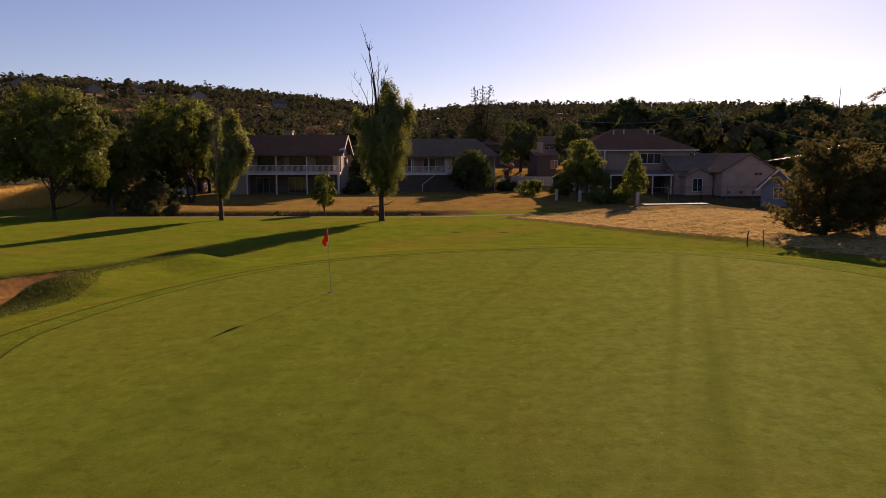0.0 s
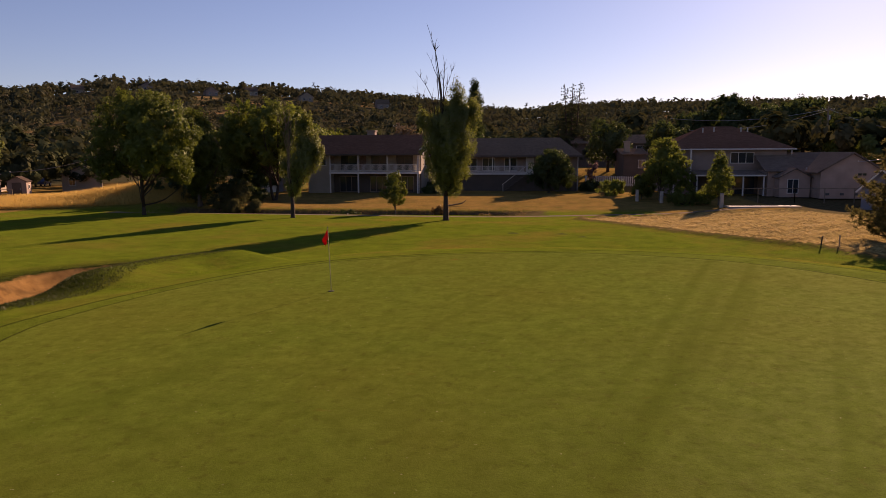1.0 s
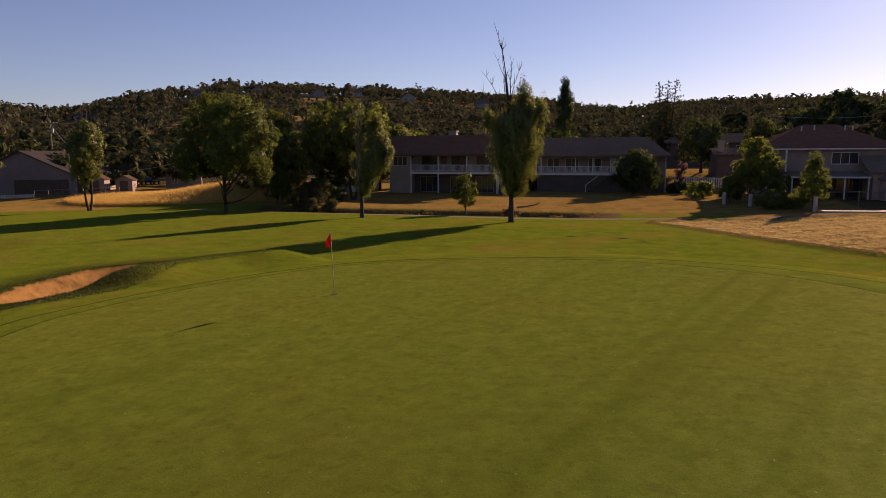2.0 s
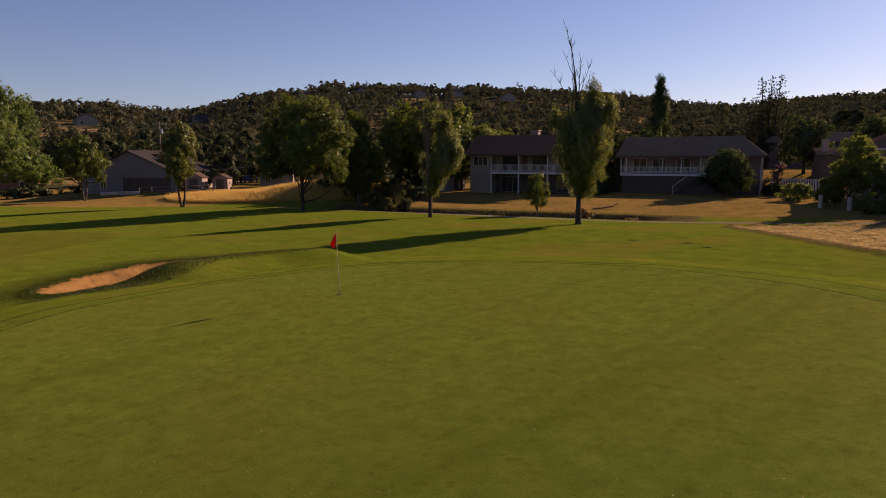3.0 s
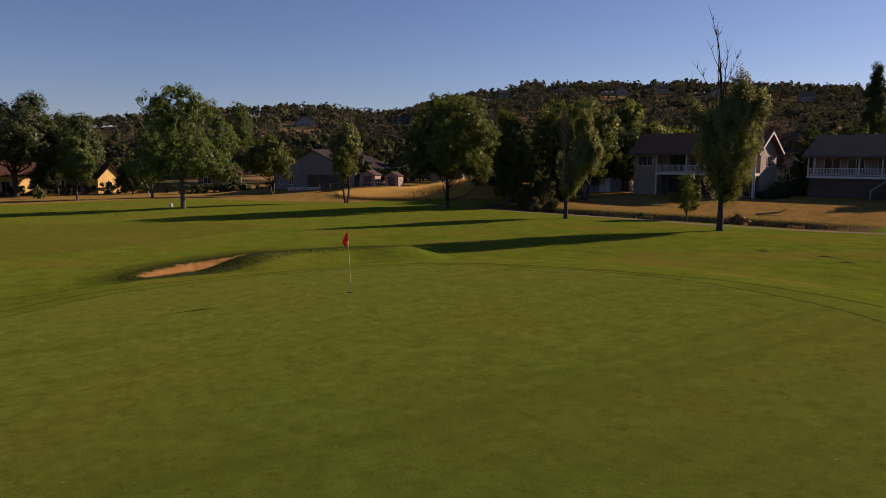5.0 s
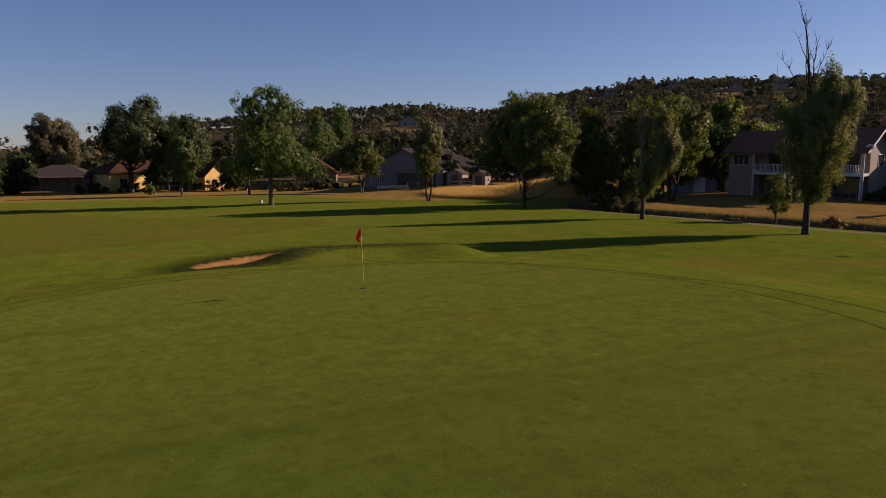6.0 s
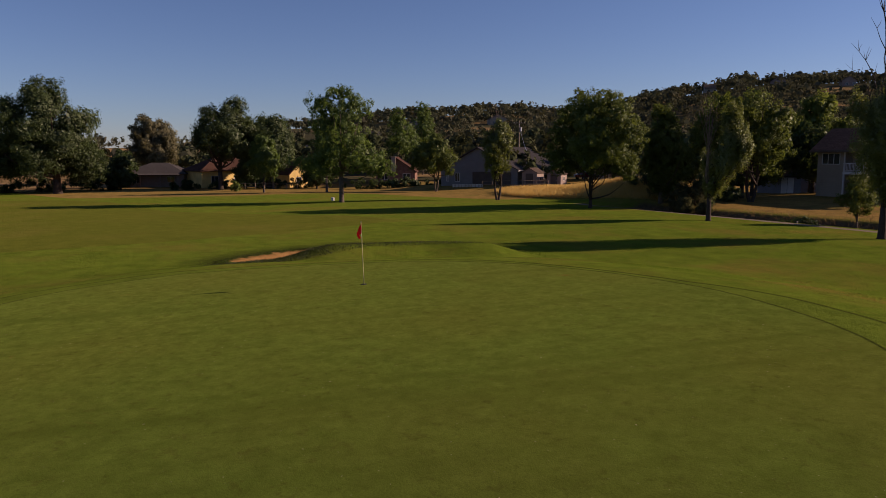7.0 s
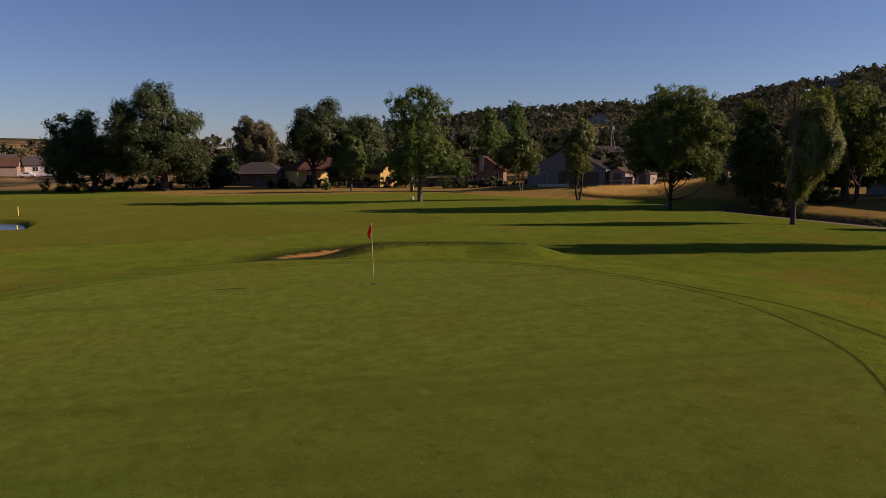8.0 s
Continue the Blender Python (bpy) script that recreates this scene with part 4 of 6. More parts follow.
tree("round_tree", "dense round dark tree with a pale trunk", (-114, 58), [(0, 0, 6.0, 3.0, 3.0, 2.8), (0.2, 0, 8.8, 2.2, 2.2, 2.0)], 10000, 0.2, 0.6, 80, "leaf_dark", 19, trunk=0.22, fork=2.4, limbs=8)


def oak(at, crown, leaves, seed, label, trunk=0.6, fork=2.6):
    return tree("oak_tree", label, at, crown, int(leaves * 0.85), 0.19, 0.85, leaves // 60, "leaf_oak", seed, trunk=trunk, fork=fork, limbs=22, wood="bark_dark", hollow=0.5)


oak((-125, 22.5), dome(-1.8, 1.2, 19.6, 8.6, 21, 30, 0.12, 0.27) + [(5.6, 0, 13.0, 2.6, 2.8, 2.4), (-0.6, 0, 18.2, 3.0, 3.0, 2.2), (-7.2, 0, 6, 3.2, 3.2, 3.4), (5.0, 0, 5.0, 3.4, 3.4, 3.4)], 72000, 21, "huge old oak with a spreading ragged dark crown", 0.75)
oak((-131, 10.5), dome(-2.6, 0.8, 15.6, 6.2, 22, 22, 0.15, 0.3) + [(-7.0, 0, 5.2, 2.2, 2.4, 2.0)], 34000, 22, "wide dark oak joining a larger oak's crown")
oak((-121, 50.0), dome(1.0, 4.6, 16.6, 5.8, 23, 24, 0.15, 0.26) + [(-3.6, 0, 11.0, 1.8, 2, 1.7), (3.2, 0, 15.8, 2.2, 2.2, 1.6)], 30000, 23, "large ragged oak in front of a yellow house", 0.5, 3.4)
oak((-120.4, 59.5), dome(0, 3.0, 14.6, 5.6, 26, 22, 0.15, 0.28), 28000, 26, "dense dark oak beside the yellow house", 0.5)
oak((-142, 66), dome(0, 3.0, 16.0, 6.6, 27, 20, 0.15, 0.3), 20000, 27, "large dark oak behind the yellow house")
tree("eucalyptus_tree", "tall olive-brown eucalyptus with soft billowing foliage", (-157, 43.5), dome(1.4, 3.0, 16.2, 5.4, 24, 18, 0.25, 0.32), 34000, 0.19, 0.7, 360, "leaf_grey", 24, trunk=0.4, fork=3.0, limbs=14)
for i, (x, y, h, w) in enumerate([(-129.4, 93.9, 17.0, 3.4), (-144.7, 109.7, 20.2, 3.4), (-133, 99, 13.6, 2.8)]):
    tree("poplar_tree", "tall narrow bright green poplar behind the houses", (x, y), [(0, 0, h * 0.4, w, w, h * 0.26), (0.2, 0, h * 0.62, w * 0.9, w * 0.9, h * 0.22), (-0.1, 0, h * 0.82, w * 0.55, w * 0.55, h * 0.16)], 14000, 0.15, 0.5, 200, "leaf_ash", 30 + i, trunk=0.22, fork=2.2, limbs=10)

for i, (x, y, top, w) in enumerate([(40.7, 159.2, 17.4, 5.0), (34.0, 161.0, 13.6, 4.6), (47.5, 157.0, 15.0, 5.4), (54.6, 155.0, 16.0, 6.4), (64.0, 151.5, 12.6, 5.4), (70.0, 149.0, 15.2, 5.6), (75.0, 146.0, 16.2, 6.2), (84.0, 140.0, 13.4, 6.0)]):
    h = top - level(x, y)
    tree("oak_tree", "large dark rounded oak rising behind the tan house", (x, y), dome(0, 1.5, h, w, 190 + i, 20, 0.15, 0.3), 15000, 0.26, 0.8, 190, "leaf_oak", 190 + i, trunk=0.45, fork=2.4, limbs=10, wood="bark_dark")
tree("dry_tree", "pale brown billowing dry tree behind the balcony house", (-22.9, 132.7), dome(0, 1.0, 11.2, 4.6, 198, 16, 0.15, 0.34), 15000, 0.17, 0.6, 190, "leaf_dry", 198, trunk=0.3, fork=2.0, limbs=10)

# dark trees and bushes by the ditch and the houses
tree("dark_tree", "tall dense dark evergreen beside the shade tree", (-34.9, 74.0), [(0, 0, 4.0, 1.7, 1.7, 3.2), (0.2, 0, 7.4, 1.6, 1.6, 2.4), (-0.3, 0, 9.6, 0.9, 0.9, 1.4), (1.9, 0, 4.6, 1.2, 1.2, 2.2), (-1.3, 0, 5.6, 1.0, 1.0, 2.2), (0.9, 0, 9.0, 0.6, 0.6, 1.5)], 26000, 0.11, 0.4, 330, "leaf_mulberry", 41, trunk=0.28, fork=1.6, limbs=10)
tree("dark_tree", "broad dark tree overhanging the grey barn", (-29.4, 82), dome(-1.6, 3.2, 12.4, 5.0, 42, 22, 0.2, 0.3) + [(2.4, 0, 8.6, 1.6, 1.8, 2.0), (2.8, 0, 6.2, 1.3, 1.4, 1.6)], 38000, 0.12, 0.42, 420, "leaf_mulberry", 42, trunk=0.3, fork=1.8, limbs=8, stems=2, wood="bark_dark")
for i, (x, y, h, w, leaf) in enumerate([(-32.6, 85, 9.0, 3.2, "leaf_dark"), (-41.0, 104.5, 9.5, 3.6, "leaf_dark"), (-36.0, 92, 11.0, 4.0, "leaf_mulberry"), (-50.0, 101, 9.0, 3.8, "leaf_dark"), (-33.5, 101, 9.5, 3.6, "leaf_dark"), (-11.6, 112, 8.5, 3.2, "leaf_dark"), (-9.0, 121, 9.5, 3.6, "leaf_dark"), (-31.5, 113, 10.0, 4.2, "leaf_mulberry"), (12.8, 118, 8.5, 3.6, "leaf_dark"), (22.5, 121, 8.0, 3.6, "leaf_oak")]):
    tree("dark_tree", "dense dark tree in shade behind the houses", (x, y), dome(0, 0.8, h, w, 200 + i, 18, 0.2, 0.32), 10000, 0.16, 0.45, 200, leaf, 200 + i, trunk=0.26, fork=1.6, limbs=9, wood="bark_dark")
for i, (x, y, w, h) in enumerate([(-40.5, 77.5, 2.2, 1.6), (-37.6, 78.8, 2.4, 2.0), (-34.2, 79.6, 2.3, 1.8), (-31.4, 80.4, 1.8, 1.4), (-35.0, 83.5, 2.6, 2.2), (-12.6, 100.5, 1.6, 1.7), (-12.2, 97.6, 1.4, 1.2), (-11.4, 104.5, 1.8, 2.2), (-13.4, 108.0, 2.2, 2.6), (-12.4, 94.6, 1.1, 0.9), (9.0, 101.5, 1.5, 1.3), (11.6, 96.5, 1.6, 1.2)]):
    shrub("bush", "dark unclipped bush in the shade of the houses", (x, y), [(0, 0, h * 0.5, w, w * 0.8, h * 0.5), (w * 0.3, 0, h * 0.8, w * 0.6, w * 0.6, h * 0.4)], 3600, 0.11, 0.35, 60, "leaf_dark", 220 + i, "bush")
tree("sunlit_tree", "leafy tree with sunlit yellow-green outer boughs", (-36.5, 106), [(0, 0, 8.5, 3.4, 3.2, 3.0), (3.2, 0, 8.0, 2.6, 2.6, 2.2), (5.6, 0, 7.4, 1.8, 1.8, 1.5), (0.6, 0, 11.6, 2.2, 2.2, 1.7), (-3, 0, 8, 2.5, 2.5, 2.6)], 16000, 0.2, 0.7, 140, "leaf_bright", 43, trunk=0.34, fork=3.0, limbs=10)
for i, (x, y, s) in enumerate([(-32.2, 73.2, 1.0), (-30.2, 72.0, 0.75), (-36.4, 75.5, 1.0), (-28.2, 72.6, 0.6), (-31.0, 75.2, 1.2)]):
    shrub("shrub", "grey-green shrub growing by the ditch", (x, y), [(0, 0, 0.9 * s, 1.3 * s, 1.2 * s, 0.9 * s), (0.5 * s, 0, 1.7 * s, 0.8 * s, 0.8 * s, 0.8 * s)], 4200, 0.085, 0.32, 60, "leaf_ditch", 50 + i)
shrub("shrub", "low dark bush on the ditch bank", (-17.6, 71.2), [(0, 0, 0.5, 1.5, 0.7, 0.6)], 2400, 0.09, 0.25, 40, "leaf_dark", 55)
shrub("grass_tuft", "large tuft of tall dry grass", (-7.6, 70.6), [(0, 0, 0.6, 0.9, 0.8, 0.9)], 2400, 0.12, 0.3, 40, "weeds", 56)
shrub("shrub", "pale dry weeds beside the poplar", (-3.0, 71.5), [(0, 0, 0.4, 0.6, 0.5, 0.5)], 900, 0.09, 0.2, 20, "weeds", 57)
tree("round_bush", "large dense dark bush in front of the balcony house", (3.4, 97.0), dome(0.2, 0.2, 6.2, 3.1, 58, 22, 0.35, 0.3), 26000, 0.09, 0.35, 330, "leaf_dark", 58, trunk=0.2, fork=0.6, limbs=6, category="bush")
shrub("blossom_bush", "pink flowering oleander bush beside the house", (9.4, 104.0), [(0, 0, 2.6, 0.7, 0.7, 0.9), (0.3, 0, 3.4, 0.6, 0.6, 0.6)], 2200, 0.08, 0.25, 40, "blossom", 59)
shrub("shrub", "sunlit light green shrub at the yard's edge", (11.0, 92), [(0, 0, 0.9, 1.5, 1.3, 1.0), (0.9, 0, 1.3, 0.9, 0.9, 0.8)], 3200, 0.12, 0.35, 55, "leaf_bright", 60)
tree("cypress_tree", "tall narrow dark poplar-like column tree", (-12.0, 148), [(0, 0, 5, 1.9, 1.9, 4.0), (0, 0, 10.5, 2.0, 2.0, 4.0), (0.2, 0, 15.0, 1.7, 1.7, 3.2), (0.1, 0, 18.4, 0.9, 0.9, 1.9)], 30000, 0.15, 0.5, 360, "leaf_oak", 61, trunk=0.3, fork=1.6, limbs=10)


def conifer(name, label, at, height, width, tops, seed, leaves=12000, leaf="leaf_conifer", bare=0.0, size=0.16):
    """A conifer: whorls of boughs that droop from one or more leaders."""
    rng = np.random.default_rng(seed)
    ob = thing(name, label, "tree", (at[0], at[1], level(*at) - 0.1), facing(at))
    bm, centres, spread = bmesh.new(), [], []
    for tx, ty, h in tops:
        tube(bm, [(tx * 0.3, ty * 0.3, 0), (tx * 0.6, ty * 0.6, h * 0.4), (tx, ty, h)], [0.3, 0.2, 0.03], 8)
        z = height * 0.1
        while z < h - 0.3:
            k = z / h
            reach = width * (1 - k) ** 0.75 * (0.7 + 0.5 * rng.random())
            a = rng.random() * 6.28
            lx, ly = tx * (0.3 + 0.7 * k), ty * (0.3 + 0.7 * k)
            end = (lx + math.cos(a) * reach, ly + math.sin(a) * reach, z + reach * 0.08 - reach * 0.12 * rng.random())
            tube(bm, curved((lx, ly, z), end, 0.1 * reach, 3, rng), [0.06 * (1.1 - k), 0.045 * (1.1 - k), 0.03 * (1.1 - k), 0.01], 5)
            if k > bare:
                for q in np.linspace(0.35, 1.0, max(2, int(reach * 2.2))):
                    centres.append((lx + (end[0] - lx) * q, ly + (end[1] - ly) * q, z + (end[2] - z) * q))
                    spread.append(0.11 + 0.32 * (1 - k))
            z += 0.14 + 0.12 * rng.random()
    part("trunk", bm, M["bark_dark"], ob)
    part("crown", leaf_mesh("crown", centres, np.array(spread), max(4, leaves // len(centres)), size, rng, 0.0, (0, 0, height * 0.3)), M[leaf], ob)
    return ob


conifer("cedar_tree", "dark wide cedar with three thin pointed tops", (7.6, 143), 14.0, 5.4, [(-1.4, 0, 16.2), (0.2, 0.2, 16.4), (1.7, 0, 16.6), (0.2, 1.0, 12.0), (3.0, 0, 10.5), (-3.0, 0, 9.5)], 62, 42000, size=0.1)
def bushy_pine(at, seed):
    """A spreading pine: boughs that sweep up from a stout trunk, bushy with needle tufts, and one thin leader with a side bough."""
    rng = np.random.default_rng(seed)
    ob = thing("pine_tree", "big bushy olive-brown pine with a bare leader and side bough", "tree", (at[0], at[1], level(*at) - 0.1), facing(at))
    bm, tufts = bmesh.new(), []
    tube(bm, [(0, 0, 0), (0.05, 0, 2.2), (0.2, 0, 5.0), (0.35, 0, 7.4), (0.4, 0, 9.6)], [0.24, 0.2, 0.13, 0.05, 0.01], 9)
    for i in range(120):
        z = 0.3 + 5.2 * (i + rng.random()) / 120
        k = z / 6.0
        a = i * 2.4 + rng.normal(0, 0.3)
        reach = (3.9 * (1 - 0.62 * k * k)) * (0.55 + 0.5 * rng.random())
        rise = 0.25 + 0.5 * k + 0.25 * rng.random()
        end = (math.cos(a) * reach, math.sin(a) * reach, z + rise)
        pts = curved((0.04 * z, 0, z), end, -0.1 * reach, 5, rng, 0.06)
        tube(bm, pts, [0.055 * (1.15 - k), 0.045 * (1.15 - k), 0.035, 0.028, 0.018, 0.008], 5)
        for q in np.linspace(0.3, 1.0, int(reach * 4) + 2):
            p = Vector(pts[min(int(q * 5), 4)]).lerp(Vector(pts[min(int(q * 5) + 1, 5)]), (q * 5) % 1.0)
            for _ in range(2):
                tufts.append((p.x + rng.normal(0, 0.16), p.y + rng.normal(0, 0.16), max(0.15, p.z + abs(rng.normal(0.06, 0.16)))))
    for start, end, n in (((0.36, 0, 7.3), (2.9, 0.2, 9.1), 22), ((0.8, 0, 7.6), (2.3, 0.4, 8.2), 10), ((0.3, 0, 6.6), (-1.1, 0.2, 7.7), 9), ((0.3, 0, 6.2), (1.7, -0.3, 7.0), 10), ((0.3, 0, 6.0), (-1.8, 0, 6.7), 9), ((0.25, 0, 5.6), (0.6, 1.4, 6.6), 8)):
        pts = curved(start, end, 0.12, 4, rng, 0.05)
        tube(bm, pts, [0.045, 0.035, 0.026, 0.018, 0.008], 5)
        for _ in range(n):
            q = rng.uniform(0.35, 1.0)
            p = Vector(start).lerp(Vector(end), q)
            tufts.append((p.x + rng.normal(0, 0.13), p.y + rng.normal(0, 0.13), p.z + abs(rng.normal(0.1, 0.1))))
    part("trunk", bm, M["bark_dark"], ob, smooth_faces=True)
    c = np.array(tufts)
    # each tuft is a brush of needles that points up and out
    per = max(8, 62000 // len(c))
    b = np.repeat(c, per, 0)
    d = rng.normal(size=b.shape) + (0, 0, 0.5) + 0.5 * (b - (0, 0, 2.5)) / 3.0
    d /= np.linalg.norm(d, axis=1, keepdims=True)
    w = np.cross(d, rng.normal(size=b.shape))
    w /= np.linalg.norm(w, axis=1, keepdims=True)
    ln = 0.2 * (0.6 + 0.7 * rng.random((len(b), 1)))
    v = np.stack([b - w * 0.011, b + w * 0.011, b + d * ln + w * 0.014, b + d * ln - w * 0.014], 1).reshape(-1, 3)
    part("needles", mesh_of("needles", v, np.arange(len(v)).reshape(-1, 4)), M["leaf_pine"], ob)
    return ob


bushy_pine((24.6, 45.2), 63)
tree("juniper_tree", "dense dark juniper mass with ragged boughs", (28.6, 46.6), dome(0, 0.2, 5.6, 3.0, 64, 20, 0.2, 0.3), 40000, 0.075, 0.36, 460, "leaf_pine", 64, trunk=0.2, fork=0.8, limbs=12, wood="bark_dark", hollow=0.4)
tree("garden_tree", "sunlit bushy yellow-green garden tree", (16.0, 84.5), dome(0.4, 0.6, 7.6, 2.2, 65, 20, 0.3, 0.32) + [(2.3, 0, 4.4, 1.0, 1.0, 1.3), (2.8, 0, 2.4, 1.1, 1.1, 1.3)], 24000, 0.08, 0.28, 330, "leaf_bright", 65, trunk=0.14, fork=0.8, limbs=12)
tree("garden_tree", "small conical light green garden tree", (20.9, 77.6), dome(0, 0.5, 5.5, 1.45, 66, 20, 0.62, 0.28) + [(0, 0, 4.6, 0.6, 0.6, 1.1), (-1.3, 0, 1.2, 1.0, 0.9, 0.9)], 15000, 0.065, 0.2, 260, "leaf_bright", 66, trunk=0.08, fork=0.9, limbs=10)
tree("garden_tree", "leafy bush between the fence and the garden tree", (14.2, 86.5), dome(0, 0.2, 3.2, 1.5, 68, 14), 8000, 0.08, 0.28, 120, "leaf_mulberry", 67, trunk=0.08, fork=0.5, limbs=6, category="bush")
shrub("vine_shrub", "leafy vines sprawling over the garden fence", (17.8, 79), [(0, 0, 0.9, 1.8, 0.9, 0.9), (1.6, 0, 0.7, 1.2, 0.8, 0.7)], 3600, 0.12, 0.35, 60, "leaf_mulberry", 67)
shrub("shrub", "small yellow-green bush on the dry rough", (-106.5, 48.6), [(0, 0, 0.9, 0.8, 0.8, 0.9)], 1800, 0.13, 0.35, 30, "leaf_bright", 68)
shrub("hedge", "dark unkempt underbrush below the old oaks", (-133, 17), [(-12, 0, 1.2, 4, 2, 1.5), (-5, 0, 1.0, 4, 2, 1.3), (2, 0, 1.3, 4, 2, 1.6), (9, 0, 1.1, 4, 2, 1.4), (15, 0, 1.2, 3.5, 2, 1.5)], 12000, 0.2, 0.6, 160, "leaf_dark", 168)
shrub("hedge", "dark clipped hedge line before the houses", (-100, 76), [(-5, 0, 0.8, 4, 1.5, 1.1), (3, 0, 0.8, 4, 1.5, 1.0), (9, 0, 0.7, 3, 1.3, 0.9)], 6000, 0.2, 0.5, 90, "leaf_oak", 69)
for i, (x, y, h) in enumerate([(-136, 29, 9.0), (-141, 35, 8.0), (-133, 34, 7.0), (-116, 70, 8.5), (-112, 66, 7.0), (-150, 58, 9.0), (-128, 57, 7.0)]):
    tree("round_tree", "low bushy dark tree before the far houses", (x, y), [(0, 0, h * 0.4, h * 0.42, h * 0.42, h * 0.34), (0.6, 0, h * 0.68, h * 0.3, h * 0.3, h * 0.28)], 7000, 0.19, 0.55, 70, "leaf_dark", 170 + i, trunk=0.18, fork=0.9, limbs=6)
shrub("hedge", "dark hedge hiding the foot of the far houses", (-124, 48), [(-4, 0, 0.8, 3.5, 1.2, 0.9), (4, 0, 0.8, 4, 1.2, 0.9), (11, 0, 0.9, 4, 1.2, 1.0), (18, 0, 0.9, 4, 1.2, 1.0)], 7000, 0.2, 0.5, 100, "leaf_dark", 180)

# ---- houses ----
def balcony_house():
    """The two-storey house with a balcony over an open ground floor."""
    g = level(-22, 94)
    ob = house("balcony_house", "two-storey cream house with a white balcony and red-brown roof", (-29.6, 95, g), -2)
    W, D, up, eave, ridge = 15.6, 5.4, 2.95, 5.55, 7.9
    bm = bmesh.new()
    gable_walls(bm, 0, W, 1.9, 1.9 + D, 0, eave, ridge)
    box(bm, 0, 3.1, 0, 1.9, 0, eave)
    part("wall", bm, M["cream"], ob)
    part("roof", gable_roof(0, W, 0, 1.9 + D, eave + 0.1, ridge, over=0.7), M["roof_red"], ob)
    part("fascia", boxes((-0.7, W + 0.7, -0.78, -0.7, eave - 0.42, eave - 0.2)), M["dark_wall"], ob)
    deck = part("balcony", boxes((3.1, W, -0.1, 1.9, up - 0.32, up)), M["white"], ob, "white-painted balcony floor")
    railing(deck, 3.1, W, -0.06, up)
    for x in (3.2, 7.2, 11.3, W - 0.1):
        part("post", boxes((x - 0.08, x + 0.08, -0.08, 0.08, 0, up - 0.32)), M["white"], ob)
        part("post", boxes((x - 0.07, x + 0.07, -0.06, 0.08, up, eave)), M["white"], ob)
    # dark panel in place of the shade on the open ground floor
    part("ground_floor_shade", boxes((3.12, W - 0.02, 1.84, 1.895, 0, up - 0.33)), M["dark_wall"], ob, "dark panel standing in for the shade under the balcony")
    window(ob, 0.6, 2.6, up + 0.85, up + 2.0, 0.0, 2)
    for x in (4.2, 8.6, 12.2):
        window(ob, x, x + 2.2, up + 0.15, up + 2.1, 1.9, 1, "dark_wall")
        window(ob, x - 0.2, x + 2.3, 0.15, 2.2, 1.84, 2, "tan_wall")
    part("door", boxes((6.9, 7.8, 1.84, 1.9, up + 0.02, up + 2.1)), M["brick"], ob)
    side_window(ob, 4, 5.6, up + 0.8, up + 2.0, W, 1)
    part("downpipe", boxes((W + 0.02, W + 0.1, 0.1, 0.2, 0, eave)), M["white"], ob)
    part("chimney", boxes((7.4, 8.5, 4.0, 5.0, ridge - 1, ridge + 0.55), (7.3, 8.6, 3.9, 5.1, ridge + 0.55, ridge + 0.7)), M["tan_wall"], ob)
    bm = bmesh.new()
    ym = (1.9 + D) / 2
    k = (ridge - eave - 0.1) / ym
    for y in (-0.7, 2.6 + D):
        slab(bm, [(W + 0.71, y, eave + 0.1 - k * 0.7 + 0.06), (W + 0.77, y, eave + 0.1 - k * 0.7 + 0.06), (W + 0.77, ym, ridge + 0.07), (W + 0.71, ym, ridge + 0.07)], 0.24)
    part("barge_board", bm, M["white"], ob)
    part("satellite_dish", dish(), M["white"], ob).location = (W + 0.5, 0.3, eave + 0.2)
    return ob


def dish():
    bm = bmesh.new()
    bmesh.ops.create_cone(bm, cap_ends=False, segments=18, radius1=0.06, radius2=0.42, depth=0.14, matrix=pose(0, -0.1, 0, 60, 0, 0))
    tube(bm, [(0, 0.1, -0.5), (0, 0.1, 0)], [0.03, 0.03], 6)
    tube(bm, [(0, -0.1, -0.1), (0, -0.5, 0.15)], [0.015, 0.015], 5)
    return bm


